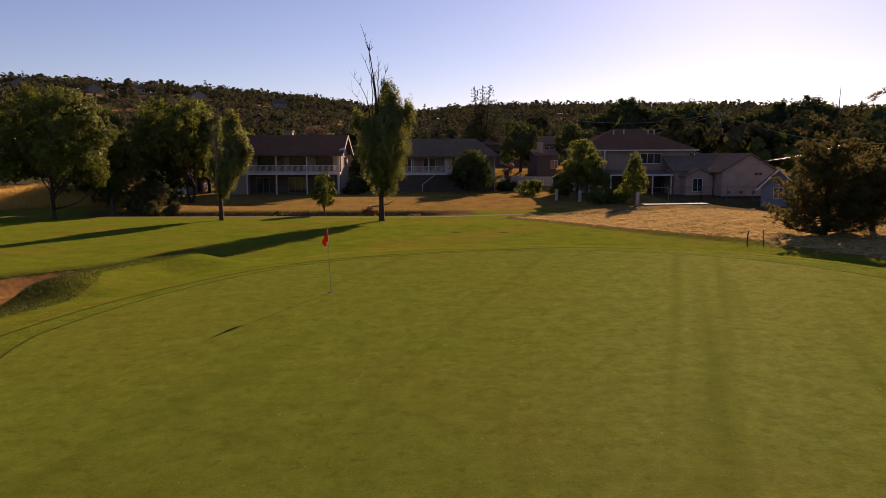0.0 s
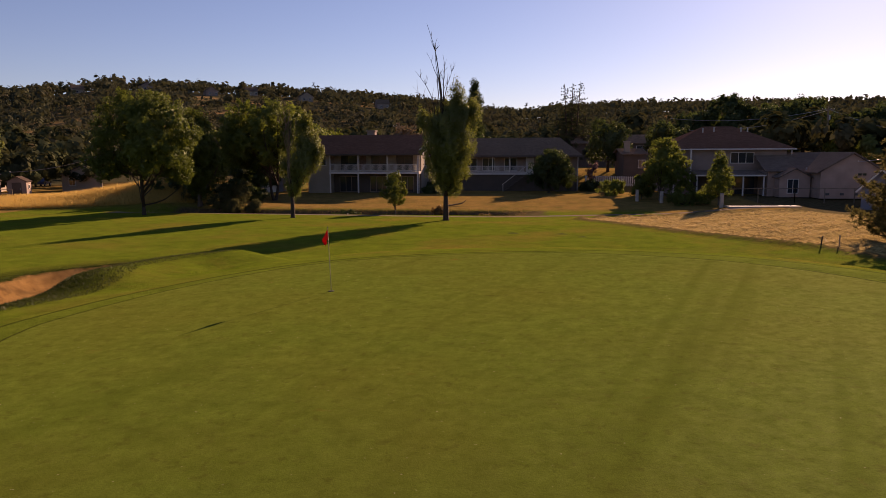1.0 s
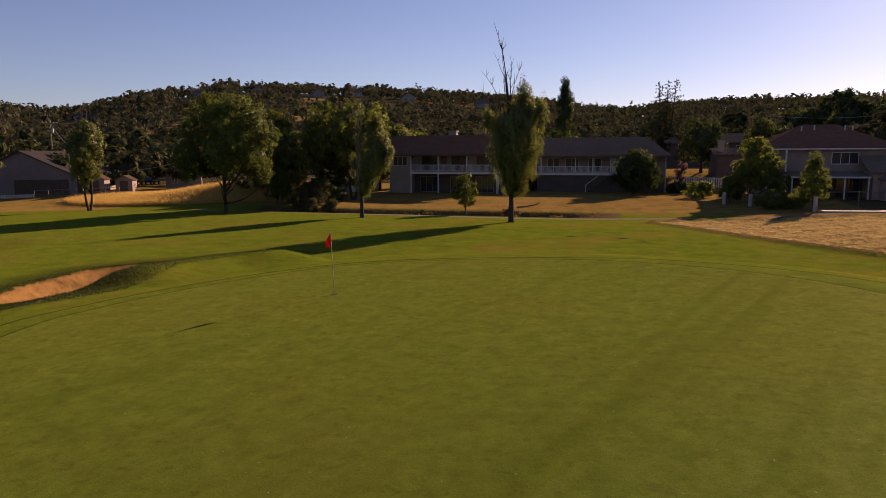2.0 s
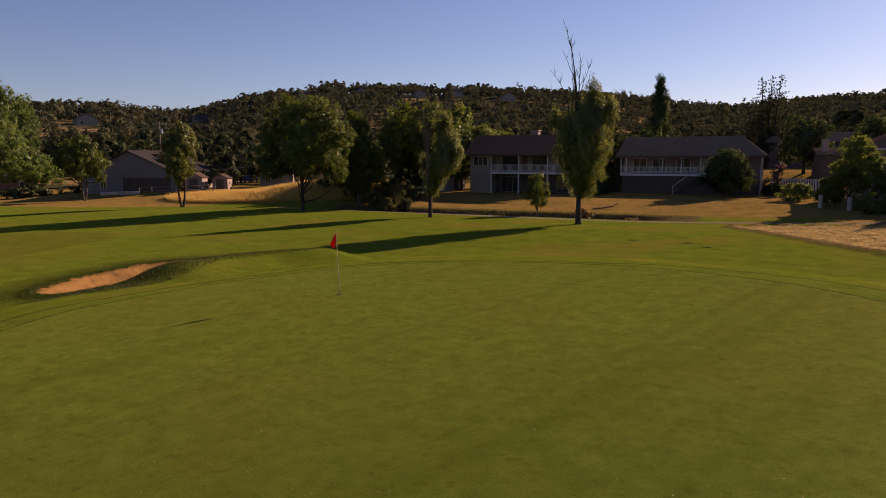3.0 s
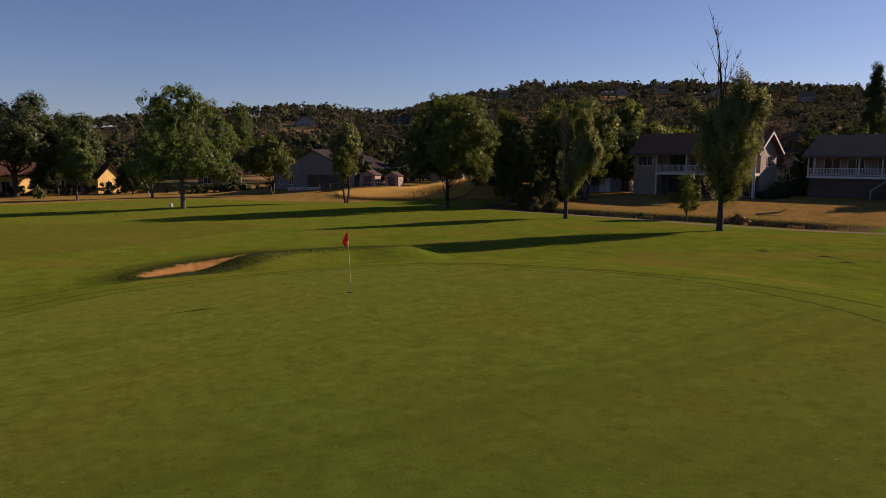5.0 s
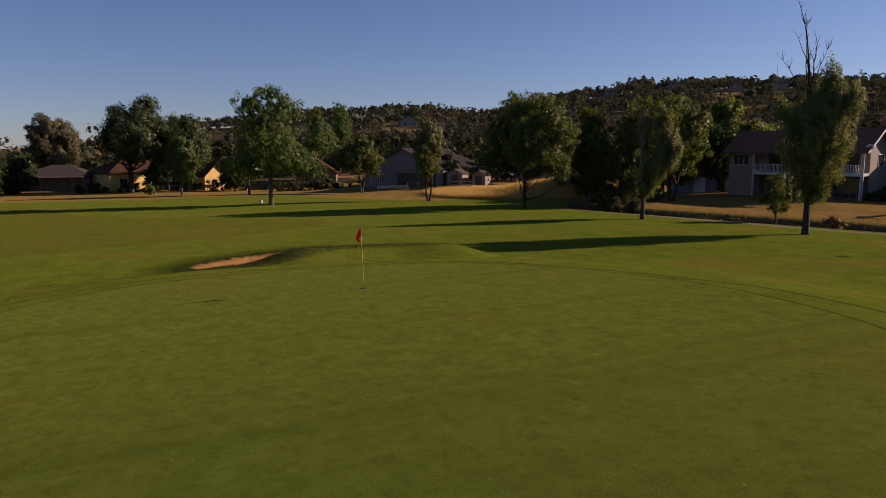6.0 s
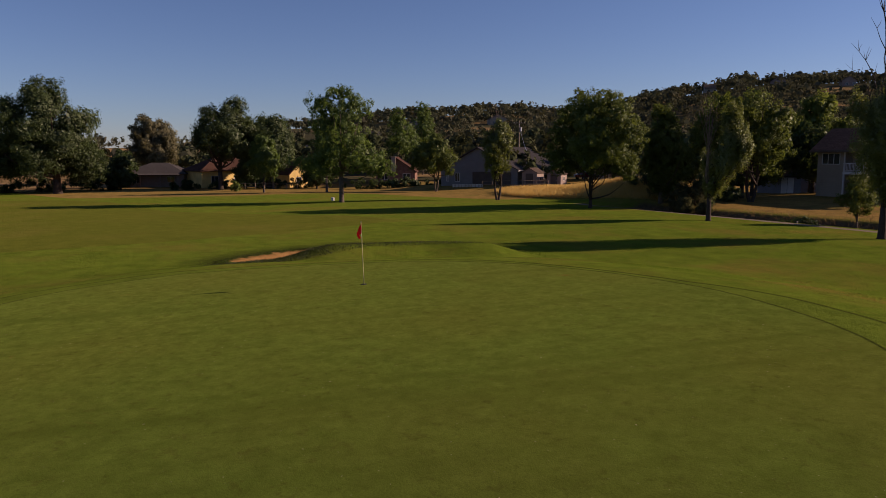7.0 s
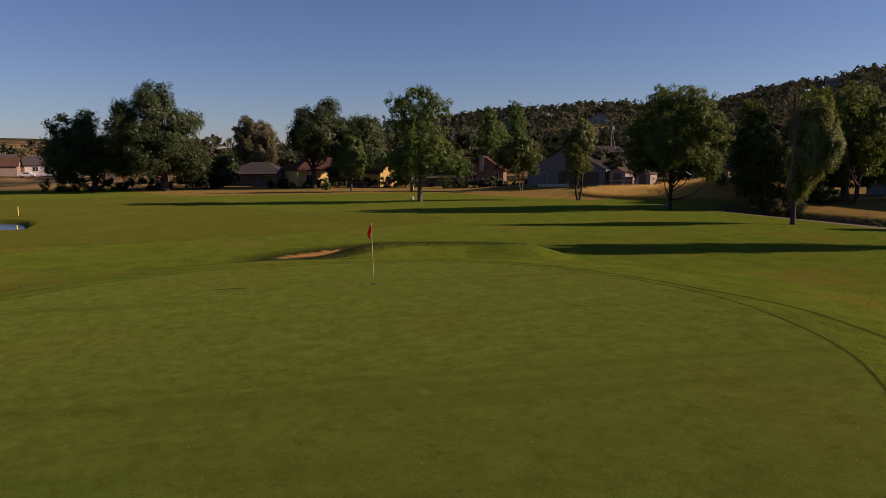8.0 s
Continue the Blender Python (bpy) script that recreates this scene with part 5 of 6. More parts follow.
def porch_house():
    """The long house on a raised dark basement, with a porch along its front."""
    g = level(0, 101)
    ob = house("porch_house", "long brown-roofed house with a railed porch above a dark basement", (-10.2, 102, g), -1)
    W, D, up, eave, ridge = 17.6, 9.5, 2.6, 5.05, 7.6
    bm = bmesh.new()
    gable_walls(bm, 0, W, 2.0, 2.0 + D, 0, eave, eave)
    part("wall", bm, M["tan_wall"], ob)
    part("basement", boxes((0.2, W - 0.2, 0.3, 1.9, 0, up - 0.3)), M["dark_wall"], ob, "dark basement block under the porch")
    bm, ym, h = bmesh.new(), (2.0 + D) / 2, 3.2
    a, b = (-0.5, ym, ridge), (W + 0.6 - h, ym, ridge)
    slab(bm, [(-0.5, -0.6, eave), (W + 0.6, -0.6, eave), b, a], 0.16)
    slab(bm, [(W + 0.6, 2.6 + D, eave), (-0.5, 2.6 + D, eave), a, b], 0.16)
    slab(bm, [(W + 0.6, -0.6, eave), (W + 0.6, 2.6 + D, eave), b], 0.16)
    prism(bm, [(0, 0.2, eave - 0.1), (0, 1.8 + D, eave - 0.1), (0, ym, ridge - 0.2)], (0.2, 0, 0))
    part("roof", bm, M["roof_brown"], ob)
    part("fascia", boxes((-0.6, W + 0.6, -0.66, -0.6, eave - 0.28, eave - 0.02)), M["dark_wall"], ob)
    deck = part("porch", boxes((0, 11.4, -0.1, 1.99, up - 0.28, up)), M["white"], ob, "white porch floor")
    railing(deck, 0, 10.2, -0.06, up, 0.95, 0.16, "white")
    for x in (0.1, 0.8, 5.6, 8.0, 10.4):
        part("post", boxes((x - 0.07, x + 0.07, -0.06, 0.08, up, eave)), M["white"], ob)
    for x in (1.4, 4.0, 7.2, 13.2):
        window(ob, x, x + 1.7, up + 0.3, up + 2.0, 2.0, 1)
    part("door", boxes((10.4, 11.4, 1.92, 1.99, up + 0.02, up + 2.1)), M["white"], ob)
    steps_bm = bmesh.new()
    for k in range(13):
        z = up - 0.28 - 0.19 * k
        box(steps_bm, 10.4 - 0.25 * (k + 1), 10.4 - 0.25 * k + 0.03, -1.2, -0.12, z - 0.06, z)
    part("stairs", steps_bm, M["dark_wall"], ob)
    bm = bmesh.new()
    tube(bm, [(10.4, -1.2, up + 0.9), (7.1, -1.2, 0.95)], [0.04, 0.04], 6)
    tube(bm, [(7.2, -1.2, 0), (7.2, -1.2, 0.95)], [0.04, 0.04], 6)
    part("handrail", bm, M["white"], ob)
    part("corner_trim", boxes((W - 0.05, W + 0.08, 1.9, 2.1, 0, eave)), M["white"], ob)
    return ob


def stucco_house():
    """The two-storey tan house with a hipped roof, a patio roof and a low gabled wing."""
    g = level(24, 88)
    ob = house("stucco_house", "two-storey tan stucco house with hipped dark roof and patio cover", (17.8, 90, g), 2)
    W, D, up, eave, ridge = 13.6, 10.0, 2.9, 5.5, 8.3
    part("wall", gable_walls(bmesh.new(), 0, W, 0, D, 0, eave, eave), M["tan_wall"], ob)
    part("roof", hip_roof(0, W, 0, D, eave, ridge, 0.8), M["roof_red"], ob)
    part("gutter", boxes((-0.8, W + 0.8, -0.92, -0.8, eave - 0.14, eave)), M["white"], ob)
    window(ob, 7.2, 9.8, up + 0.9, up + 2.1, 0, 2)
    window(ob, 3.0, 5.0, 0.5, 2.1, 0, 1)
    window(ob, 7.8, 10.0, 0.1, 2.1, -0.06, 1, "dark_wall")
    bm = bmesh.new()
    slab(bm, [(2.4, -3.4, 2.45), (10.3, -3.4, 2.45), (10.3, 0, 2.95), (2.4, 0, 2.95)], 0.14)
    part("patio_roof", bm, M["roof_pale"], ob, "pale patio roof with a white edge")
    part("patio_edge", boxes((2.4, 10.3, -3.47, -3.402, 2.3, 2.47)), M["white"], ob)
    for x in (2.6, 5.2, 7.8, 10.1):
        part("post", boxes((x - 0.07, x + 0.07, -3.3, -3.16, 0, 2.3)), M["white"], ob)
    # the patio's shade, put in as a thin dark sheet on the wall
    part("patio_shade", boxes((2.4, 10.38, -0.06, -0.002, 0, 2.4)), M["dark_wall"], ob, "thin dark sheet painting the patio's shade on the wall")
    balc = part("balcony", boxes((0.2, 2.3, -1.6, 0, up - 0.25, up)), M["dark_wall"], ob)
    railing(balc, 0.2, 2.3, -1.55, up, 0.95, 0.16, "dark_wall")
    for x in (0.3, 2.2):
        part("post", boxes((x - 0.08, x + 0.08, -1.58, -1.42, 0, eave)), M["white"], ob)
    vent = bmesh.new()
    for x, y in ((4.6, 3.4), (6.0, 3.6), (9.2, 3.5), (10.0, 3.5)):
        z = eave + (ridge - eave) * (y + 0.8) / 5.8
        tube(vent, [(x, y, z - 0.1), (x, y, z + 0.45)], [0.09, 0.09], 8)
        tube(vent, [(x, y, z + 0.45), (x, y, z + 0.52)], [0.14, 0.14], 8)
    part("roof_vents", vent, M["galv"], ob)
    # the wing
    z0, x0 = 0.0, 10.4
    part("wing_wall", gable_walls(bmesh.new(), x0, x0 + 8.8, -3.6, 5, z0, 3.0, 3.0), M["pink_wall"], ob)
    bm = bmesh.new()
    gable_walls(bm, x0 + 4.2, x0 + 10.6, -7.6, -3.6, z0, 3.0, 4.85, "y")
    part("gable_wall", bm, M["pink_wall"], ob)
    part("wing_roof", gable_roof(x0, x0 + 8.8, -3.6, 5, 3.1, 4.95, "x", 0.5), M["roof_pale"], ob)
    part("gable_roof", gable_roof(x0 + 4.2, x0 + 10.6, -7.4, 2.0, 3.1, 5.0, "y", 0.55), M["roof_pale"], ob)
    bm = bmesh.new()
    gable_walls(bm, x0 + 0.7, x0 + 4.0, -5.4, -3.6, z0, 2.3, 3.2, "y")
    part("bay_wall", bm, M["pink_wall"], ob)
    part("bay_roof", gable_roof(x0 + 0.7, x0 + 4.0, -5.4, -3.2, 2.35, 3.25, "y", 0.3, 0.12), M["roof_pale"], ob)
    window(ob, x0 + 1.6, x0 + 2.7, 0.5, 2.0, -5.4, 1)
    window(ob, x0 + 8.0, x0 + 8.9, 2.5, 2.75, -7.6, 1, "pink_wall")
    bm = bmesh.new()
    tube(bm, [(x0 + 3.9, -4.2, 2.5), (x0 + 4.0, -4.2, 3.3)], [0.11, 0.11], 8)
    tube(bm, [(x0 + 3.8, 0.2, 4.6), (x0 + 3.8, 0.2, 5.6)], [0.1, 0.1], 8)
    part("flue", bm, M["galv"], ob)
    for k in range(4):
        part("vent_grille", boxes((x0 + 4.8 + 1.5 * k, x0 + 5.2 + 1.5 * k, -7.64, -7.6, 0.35, 0.6)), M["dark_metal"], ob)
    return ob


def plain_house(name, label, at, turn, W, D, eave, ridge, wall, roof, along="x", wins=(), chimney=None, kind="gable", extra=None, group=True):
    g = level(*at)
    ob = house(name, label, (at[0], at[1], g), turn)
    if kind == "gable":
        part("wall", gable_walls(bmesh.new(), 0, W, 0, D, 0, eave, ridge, along), M[wall], ob)
        part("roof", gable_roof(0, W, 0, D, eave + 0.08, ridge + 0.02, along, 0.5), M[roof], ob)
    else:
        part("wall", gable_walls(bmesh.new(), 0, W, 0, D, 0, eave, eave), M[wall], ob)
        part("roof", hip_roof(0, W, 0, D, eave, ridge, 0.6), M[roof], ob)
    for x0, x1, z0, z1 in wins:
        window(ob, x0, x1, z0, z1, 0, 1)
    if chimney:
        x, y, w, h = chimney
        part("chimney", boxes((x, x + w, y, y + w, eave - 0.2, h), (x - 0.08, x + w + 0.08, y - 0.08, y + w + 0.08, h, h + 0.15)), M["cream"], ob)
    return ob


balcony_house()
porch_house()
stucco_house()

# grey house with a porch and garden sheds
grey = plain_house("grey_house", "grey-sided house with a wide gable and dark shingle roof", (-90.1, 80.7), 23.6, 15.4, 18, 3.1, 6.8, "grey_siding", "roof_grey", "y", [(3.0, 3.9, 0.9, 2.3), (1.2, 1.6, 0.9, 2.0)])
# No recess is built; a flat dark sheet stands in for its shade.
part("porch_shade_panel", boxes((6.6, 14.2, -0.06, 0.0, 0.0, 2.6)), M["dark_wall"], grey, "flat dark panel standing in for the porch recess's shade")
part("eave_board", boxes((15.82, 15.92, -0.6, 18.4, 2.72, 2.95)), M["white"], grey)
for y in (0.2, 2.2, 4.2):
    part("post", boxes((16.8, 16.98, y, y + 0.18, 0, 2.75)), M["white"], grey)
bm = bmesh.new()
slab(bm, [(15.8, -0.3, 2.95), (17.3, -0.3, 2.6), (17.3, 5, 2.6), (15.8, 5, 2.95)], 0.12)
part("porch_roof", bm, M["roof_grey"], grey)
part("sunny_wall", boxes((15.4, 15.46, 5.2, 17.9, 0.1, 2.9)), M["cream"], grey, "cream-painted side wall")
side_window(grey, 7, 8, 1.0, 2.2, 15.46, 1)
bm = bmesh.new()
tube(bm, [(10.6, 5, 5.2), (10.6, 5, 5.9)], [0.1, 0.1], 8)
tube(bm, [(12.4, 7, 4.2), (12.4, 7, 4.8)], [0.08, 0.08], 8)
part("roof_vents", bm, M["galv"], grey)


def shed(at, turn, w, d, eave, ridge, label):
    ob = thing("garden_shed", label, "shed", (at[0], at[1], level(*at)), turn, "garden sheds")
    part("wall", gable_walls(bmesh.new(), 0, w, 0, d, 0, eave, ridge, "y", 0.08), M["tan_wall"], ob)
    part("roof", gable_roof(0, w, 0, d, eave + 0.05, ridge, "y", 0.18, 0.08), M["roof_brown"], ob)
    door = part("door", boxes((w * 0.25, w * 0.75, -0.03, 0.0, 0.05, eave - 0.1)), M["dark_wall"], ob)
    part("handle", boxes((w * 0.66, w * 0.69, -0.06, -0.03, 0.9, 1.05)), M["galv"], door)
    side_window(ob, d * 0.4, d * 0.6, 1.0, 1.5, w, 1)
    return ob


shed((-74.0, 86.2), 24, 2.7, 2.6, 2.2, 3.0, "small gabled garden shed with a sunlit side")
shed((-71.2, 89.2), 24, 2.4, 2.4, 2.0, 2.7, "small pale garden shed in tall grass")
barn = plain_house("grey_barn", "grey sided barn with a white door in tree shade", (-43.2, 104), 0, 6.4, 6, 2.6, 3.8, "grey_siding", "roof_grey", "x", [(0.6, 1.2, 1.5, 2.2)])
part("door", boxes((3.6, 5.4, -0.05, 0.0, 0.05, 2.3)), M["white"], barn)
part("door_line", boxes((4.48, 4.52, -0.07, -0.05, 0.05, 2.3)), M["dark_wall"], barn)

# houses further off
plain_house("small_house", "small pale gabled house beyond the dry grass", (-71.5, 101), 33, 5.6, 6, 2.7, 4.0, "cream", "roof_grey", "y", [(1.0, 1.8, 1.0, 2.0)])
plain_house("tan_house", "tan house with brown roof and a white chimney", (-114, 80), 56, 8, 9, 2.8, 5.6, "brick", "roof_tile", "y", [(1, 2.4, 1, 2.2), (5.6, 7, 1, 2.2)], (3.2, -0.9, 0.9, 5.6))
plain_house("yellow_house", "yellow stucco house with terracotta roof behind oaks", (-131, 49), 98, 14, 10, 3.4, 6.2, "yellow_wall", "roof_tile", "x", [(2, 3.4, 0.8, 2.3), (7, 8.2, 0.8, 2.3), (12, 13.4, 0.8, 2.3)], None, "hip")
plain_house("yellow_house", "small yellow house with brown gable among trees", (-124, 65), 98, 5, 8, 3.0, 5.4, "yellow_wall", "roof_tile", "y", [(1.6, 2.8, 0.9, 2.1)])
patio = plain_house("ranch_house", "low ranch house with a grey roof and patio posts", (-143.5, 36), 62, 12.5, 9, 2.8, 5.0, "tan_wall", "roof_grey", "x", [(2, 3.5, 0.9, 2.1), (9, 10.5, 0.9, 2.1)], None, "hip")
for x in (0.6, 4, 8, 11.6):
    part("post", boxes((x, x + 0.16, -2.0, -1.84, 0, 2.6)), M["tan_wall"], patio)
bm = bmesh.new()
slab(bm, [(0, -2.3, 2.62), (12, -2.3, 2.62), (12, 0, 2.9), (0, 0, 2.9)], 0.12)
part("patio_roof", bm, M["roof_grey"], patio)
plain_house("beige_house", "beige house with a stone chimney behind the garden tree", (14.4, 109.5), 5, 3.0, 7, 4.4, 5.2, "dark_wall", "roof_brown", "x", [(2.2, 3.2, 2.4, 3.5)], (0.3, 1.0, 0.8, 6.2))
pale = plain_house("pale_house", "pale house with a white railed deck behind the yards", (-22.0, 130), 3, 8.5, 8, 5.6, 7.0, "cream", "roof_grey", "x", [(4.6, 6.2, 3.4, 4.6)])
deck = part("balcony", boxes((3.2, 8.6, -1.6, 0, 4.9, 5.1)), M["white"], pale, "white deck floor")
railing(deck, 3.2, 8.6, -1.55, 5.1)
for x in (3.3, 8.5):
    part("post", boxes((x - 0.08, x + 0.08, -1.56, -1.4, 0, 4.9)), M["white"], pale)
plain_house("dark_house", "dark hillside house with a pale fascia", (8, 140), 4, 16, 9, 4.6, 6.2, "dark_wall", "roof_brown", "x", [(8, 10, 2.6, 4.0), (12, 14, 2.6, 4.0)])
hut = plain_house("blue_cabin", "small blue-grey gabled cabin with white trim", (33.0, 73.3), -24, 3.2, 4.5, 2.2, 3.8, "blue_wall", "roof_grey", "y", [(1.2, 2.0, 0.9, 1.9)])
bm = bmesh.new()
slab(bm, [(-0.52, -0.56, 1.76), (1.6, -0.56, 3.95), (1.6, -0.44, 3.95), (-0.52, -0.44, 1.76)], 0.16)
slab(bm, [(1.6, -0.56, 3.95), (3.72, -0.56, 1.76), (3.72, -0.44, 1.76), (1.6, -0.44, 3.95)], 0.16)
part("barge_board", bm, M["white"], hut)
for i, (x, y, turn, w, wall, roof) in enumerate([(-210, -26, 90, 15, "tan_wall", "roof_tile"), (-218, -10, 90, 13, "white", "roof_grey"), (-204, 3.5, 95, 7, "yellow_wall", "roof_grey"), (-230, -30, 90, 16, "tan_wall", "roof_grey")]):
    plain_house("distant_house", "distant low house beyond the far trees", (x, y), turn, w, 10, 2.8, 5.2, wall, roof, "x", [(2, 3.4, 0.9, 2.1), (5, 6.2, 0.9, 2.1)])
# houses up on the wooded slopes
SLOPE = [(-52.0, 430, 11, "cream", "roof_brown"), (-44, 460, 14, "tan_wall", "roof_grey"), (-27, 520, 8, "tan_wall", "roof_brown"), (-62.4, 330, 12, "cream", "roof_grey"), (-66, 300, 14, "tan_wall", "roof_brown"), (-14, 470, 8, "tan_wall", "roof_brown"), (-20, 500, 9, "cream", "roof_grey"), (-24, 545, 8, "cream", "roof_brown"), (-31.5, 560, 9, "tan_wall", "roof_grey"), (-36, 540, 7, "cream", "roof_brown"), (-58.5, 410, 8, "cream", "roof_grey")]
HILL_HOUSES = [(az, r) for az, r, *_ in SLOPE]
for i, (az, r, w, wall, roof) in enumerate(SLOPE):
    plain_house("hill_house", "far pale house among trees on the hillside", (6 + r * math.sin(radians(az)), 6 + r * math.cos(radians(az))), -az + 12, w, 9, 3.6, 6.4, wall, roof, "y" if i % 2 == 0 else "x", [(2, 3.4, 0.9, 2.3), (6, 7.4, 0.9, 2.3)])

# ---- fences, posts, wires, vehicles and other small things ----
def fence(name, label, line, gap, height, post, rails, mat, picket=0.0):
    """A fence along plan points: posts, rails and, if wanted, pickets or panels."""
    a = line[0]
    ob = thing(name, label, "fence", (a[0], a[1], level(*a)))
    z0 = level(*a)
    walked = 0.0
    for (ax, ay), (bx, by) in zip(line, line[1:]):
        n = max(1, int(math.hypot(bx - ax, by - ay) / gap))
        for k in range(n + 1):
            x, y = ax + (bx - ax) * k / n, ay + (by - ay) * k / n
            z = level(x, y) - z0
            part("post", boxes((x - a[0] - post, x - a[0] + post, y - a[1] - post, y - a[1] + post, z - 0.1, z + height)), M[mat], ob)
        for h in rails:
            bm = bmesh.new()
            pts = [(ax + (bx - ax) * k / n - a[0], ay + (by - ay) * k / n - a[1], level(ax + (bx - ax) * k / n, ay + (by - ay) * k / n) - z0 + h) for k in range(n + 1)]
            tube(bm, pts, [0.035] * len(pts), 4)
            part("rail", bm, M[mat], ob)
        if picket:
            m = int(math.hypot(bx - ax, by - ay) / picket)
            ux, uy = (bx - ax) / math.hypot(bx - ax, by - ay), (by - ay) / math.hypot(bx - ax, by - ay)
            for k in range(m):
                x, y = ax + (bx - ax) * (k + 0.5) / m, ay + (by - ay) * (k + 0.5) / m
                z = level(x, y) - z0
                w = picket * 0.3
                bm = bmesh.new()
                slab(bm, [(x - a[0] - ux * w, y - a[1] - uy * w, z + height * 0.97), (x - a[0] + ux * w, y - a[1] + uy * w, z + height * 0.97), (x - a[0] + ux * w - uy * 0.03, y - a[1] + uy * w + ux * 0.03, z + height * 0.97), (x - a[0] - ux * w - uy * 0.03, y - a[1] - uy * w + ux * 0.03, z + height * 0.97)], height * 0.95)
                part("board", bm, M[mat], ob)
    return ob


fence("white_fence", "white vinyl board fence on the rising yard", [(8.8, 108.5), (16.6, 107.5)], 2.2, 1.5, 0.07, (0.3, 1.35), "white", 0.3)
fence("picket_fence", "low white picket fence by the grey house", [(-84.5, 79.5), (-78.5, 81.5)], 2.0, 0.55, 0.04, (0.2, 0.42), "white", 0.3)
fence("wire_fence", "thin grey garden fence beside the grey house", [(-78, 81), (-71.5, 84.5), (-69.5, 88)], 1.6, 1.1, 0.03, (0.5, 1.05), "wood")
fence("garden_fence", "dark wire fence on thin posts behind the slab", [(21.5, 79), (29, 79.5), (38, 80)], 3.0, 1.6, 0.04, (1.55,), "wood")
fence("picket_fence", "low white fence before far houses", [(-197, 1), (-197, 14)], 2.5, 1.2, 0.06, (0.3, 1.0), "white", 0.6)
fence("wood_fence", "low dark wooden fence before the yellow house", [(-122, 53), (-112, 62)], 2.0, 1.2, 0.06, (0.4, 1.0), "wood")


def stake(name, label, at, h, r, mat, lean=0.0):
    ob = thing(name, label, "post", (at[0], at[1], level(*at)))
    bm = bmesh.new()
    tube(bm, [(0, 0, -0.1), (lean * 0.5, 0, h * 0.5), (lean, 0, h * 0.97), (lean, 0, h)], [r, r, r, r * 0.7], 7)
    part("shaft", bm, M[mat], ob)
    part("cap", boxes((lean - r, lean + r, -r, r, h, h + 0.02)), M[mat], ob)
    return ob


stake("fence_pillar", "square pale concrete gate pillar", (20.7, 75.4), 1.45, 0.2, "concrete")
stake("fence_pillar", "pale concrete pillar by the garden tree", (15.8, 82.0), 1.3, 0.2, "concrete")
stake("fence_pillar", "pale concrete pillar in the tree's shade", (13.4, 84.0), 1.3, 0.2, "concrete")
stake("wooden_stake", "short rusty stake at the straw edge", (18.7, 43.0), 0.45, 0.04, "bark_dark", 0.05)
stake("wooden_stake", "thin weathered stake at the straw edge", (19.6, 42.8), 0.72, 0.035, "wood")
stake("wooden_post", "short weathered post beside the ditch", (-14.6, 69.6), 0.7, 0.1, "wood")
stake("wooden_post", "short pale post beside the ditch", (-17.0, 70.3), 0.75, 0.06, "concrete")
stake("marker_stake", "yellow water hazard stake by the pond", (-63.6, 5.3), 0.9, 0.05, "yellow")
stake("marker_stake", "yellow water hazard stake at the near bank", (-48.2, 6.9), 0.9, 0.05, "yellow")
stake("marker_stake", "small white distance stake on the rough", (-98, 62), 0.7, 0.07, "white")
marker = thing("tee_box_marker", "small white box marker on short turf", "marker", (-66.6, 49.2, level(-66.6, 49.2)))
part("body", boxes((-0.3, 0.3, -0.12, 0.12, 0.02, 0.42), bevel=0.02), M["white"], marker)
part("foot", boxes((-0.2, -0.1, -0.08, 0.08, -0.05, 0.02)), M["wood"], marker)
pathslab = thing("concrete_slab", "low pale concrete kerb slab at the path's end", "slab", (21.2, 75.0, level(22, 75) + 0.02), 8)
part("slab", boxes((0, 7.2, -0.6, 0.9, -0.15, 0.12), bevel=0.02), M["concrete"], pathslab)
log = thing("fallen_branch", "bleached fallen branch on the dry yard", "branch", (-7.0, 77.5, level(-7, 77.5)), 30)
bm = bmesh.new()
tube(bm, [(-1.2, 0, 0.08), (0, 0.1, 0.14), (1.0, 0, 0.3), (1.5, 0.1, 0.62)], [0.09, 0.08, 0.06, 0.03], 7)
tube(bm, [(0.2, 0.1, 0.14), (0.7, 0.6, 0.45)], [0.05, 0.02], 6)
part("wood", bm, M["twig"], log)
log = thing("bent_pipe", "pale bent stake leaning by the path", "stake", (-9.0, 69.0, level(-9, 69)), 20)
bm = bmesh.new()
tube(bm, [(-0.1, 0, -0.05), (0.1, 0, 0.3), (0.3, 0, 0.6)], [0.05, 0.05, 0.04], 7)
part("wood", bm, M["twig"], log)


def utility_pole(at, h, turn, label):
    ob = thing("utility_pole", label, "utility pole", (at[0], at[1], level(*at)), turn, "utility poles")
    bm = bmesh.new()
    tube(bm, [(0, 0, -0.2), (0, 0, h * 0.5), (0, 0, h)], [0.17, 0.15, 0.11], 9)
    part("pole", bm, M["wood"], ob)
    part("crossarm", boxes((-1.2, 1.2, -0.06, 0.06, h - 0.6, h - 0.46)), M["wood"], ob)
    for x in (-1.1, -0.5, 0.5, 1.1):
        bm = bmesh.new()
        tube(bm, [(x, 0, h - 0.46), (x, 0, h - 0.36), (x, 0, h - 0.28)], [0.03, 0.06, 0.04], 7)
        part("insulator", bm, M["white"], ob)
    bm = bmesh.new()
    tube(bm, [(0.3, 0.1, h - 2.2), (0.3, 0.1, h - 1.4)], [0.22, 0.22], 10)
    part("transformer", bm, M["galv"], ob)
    return ob


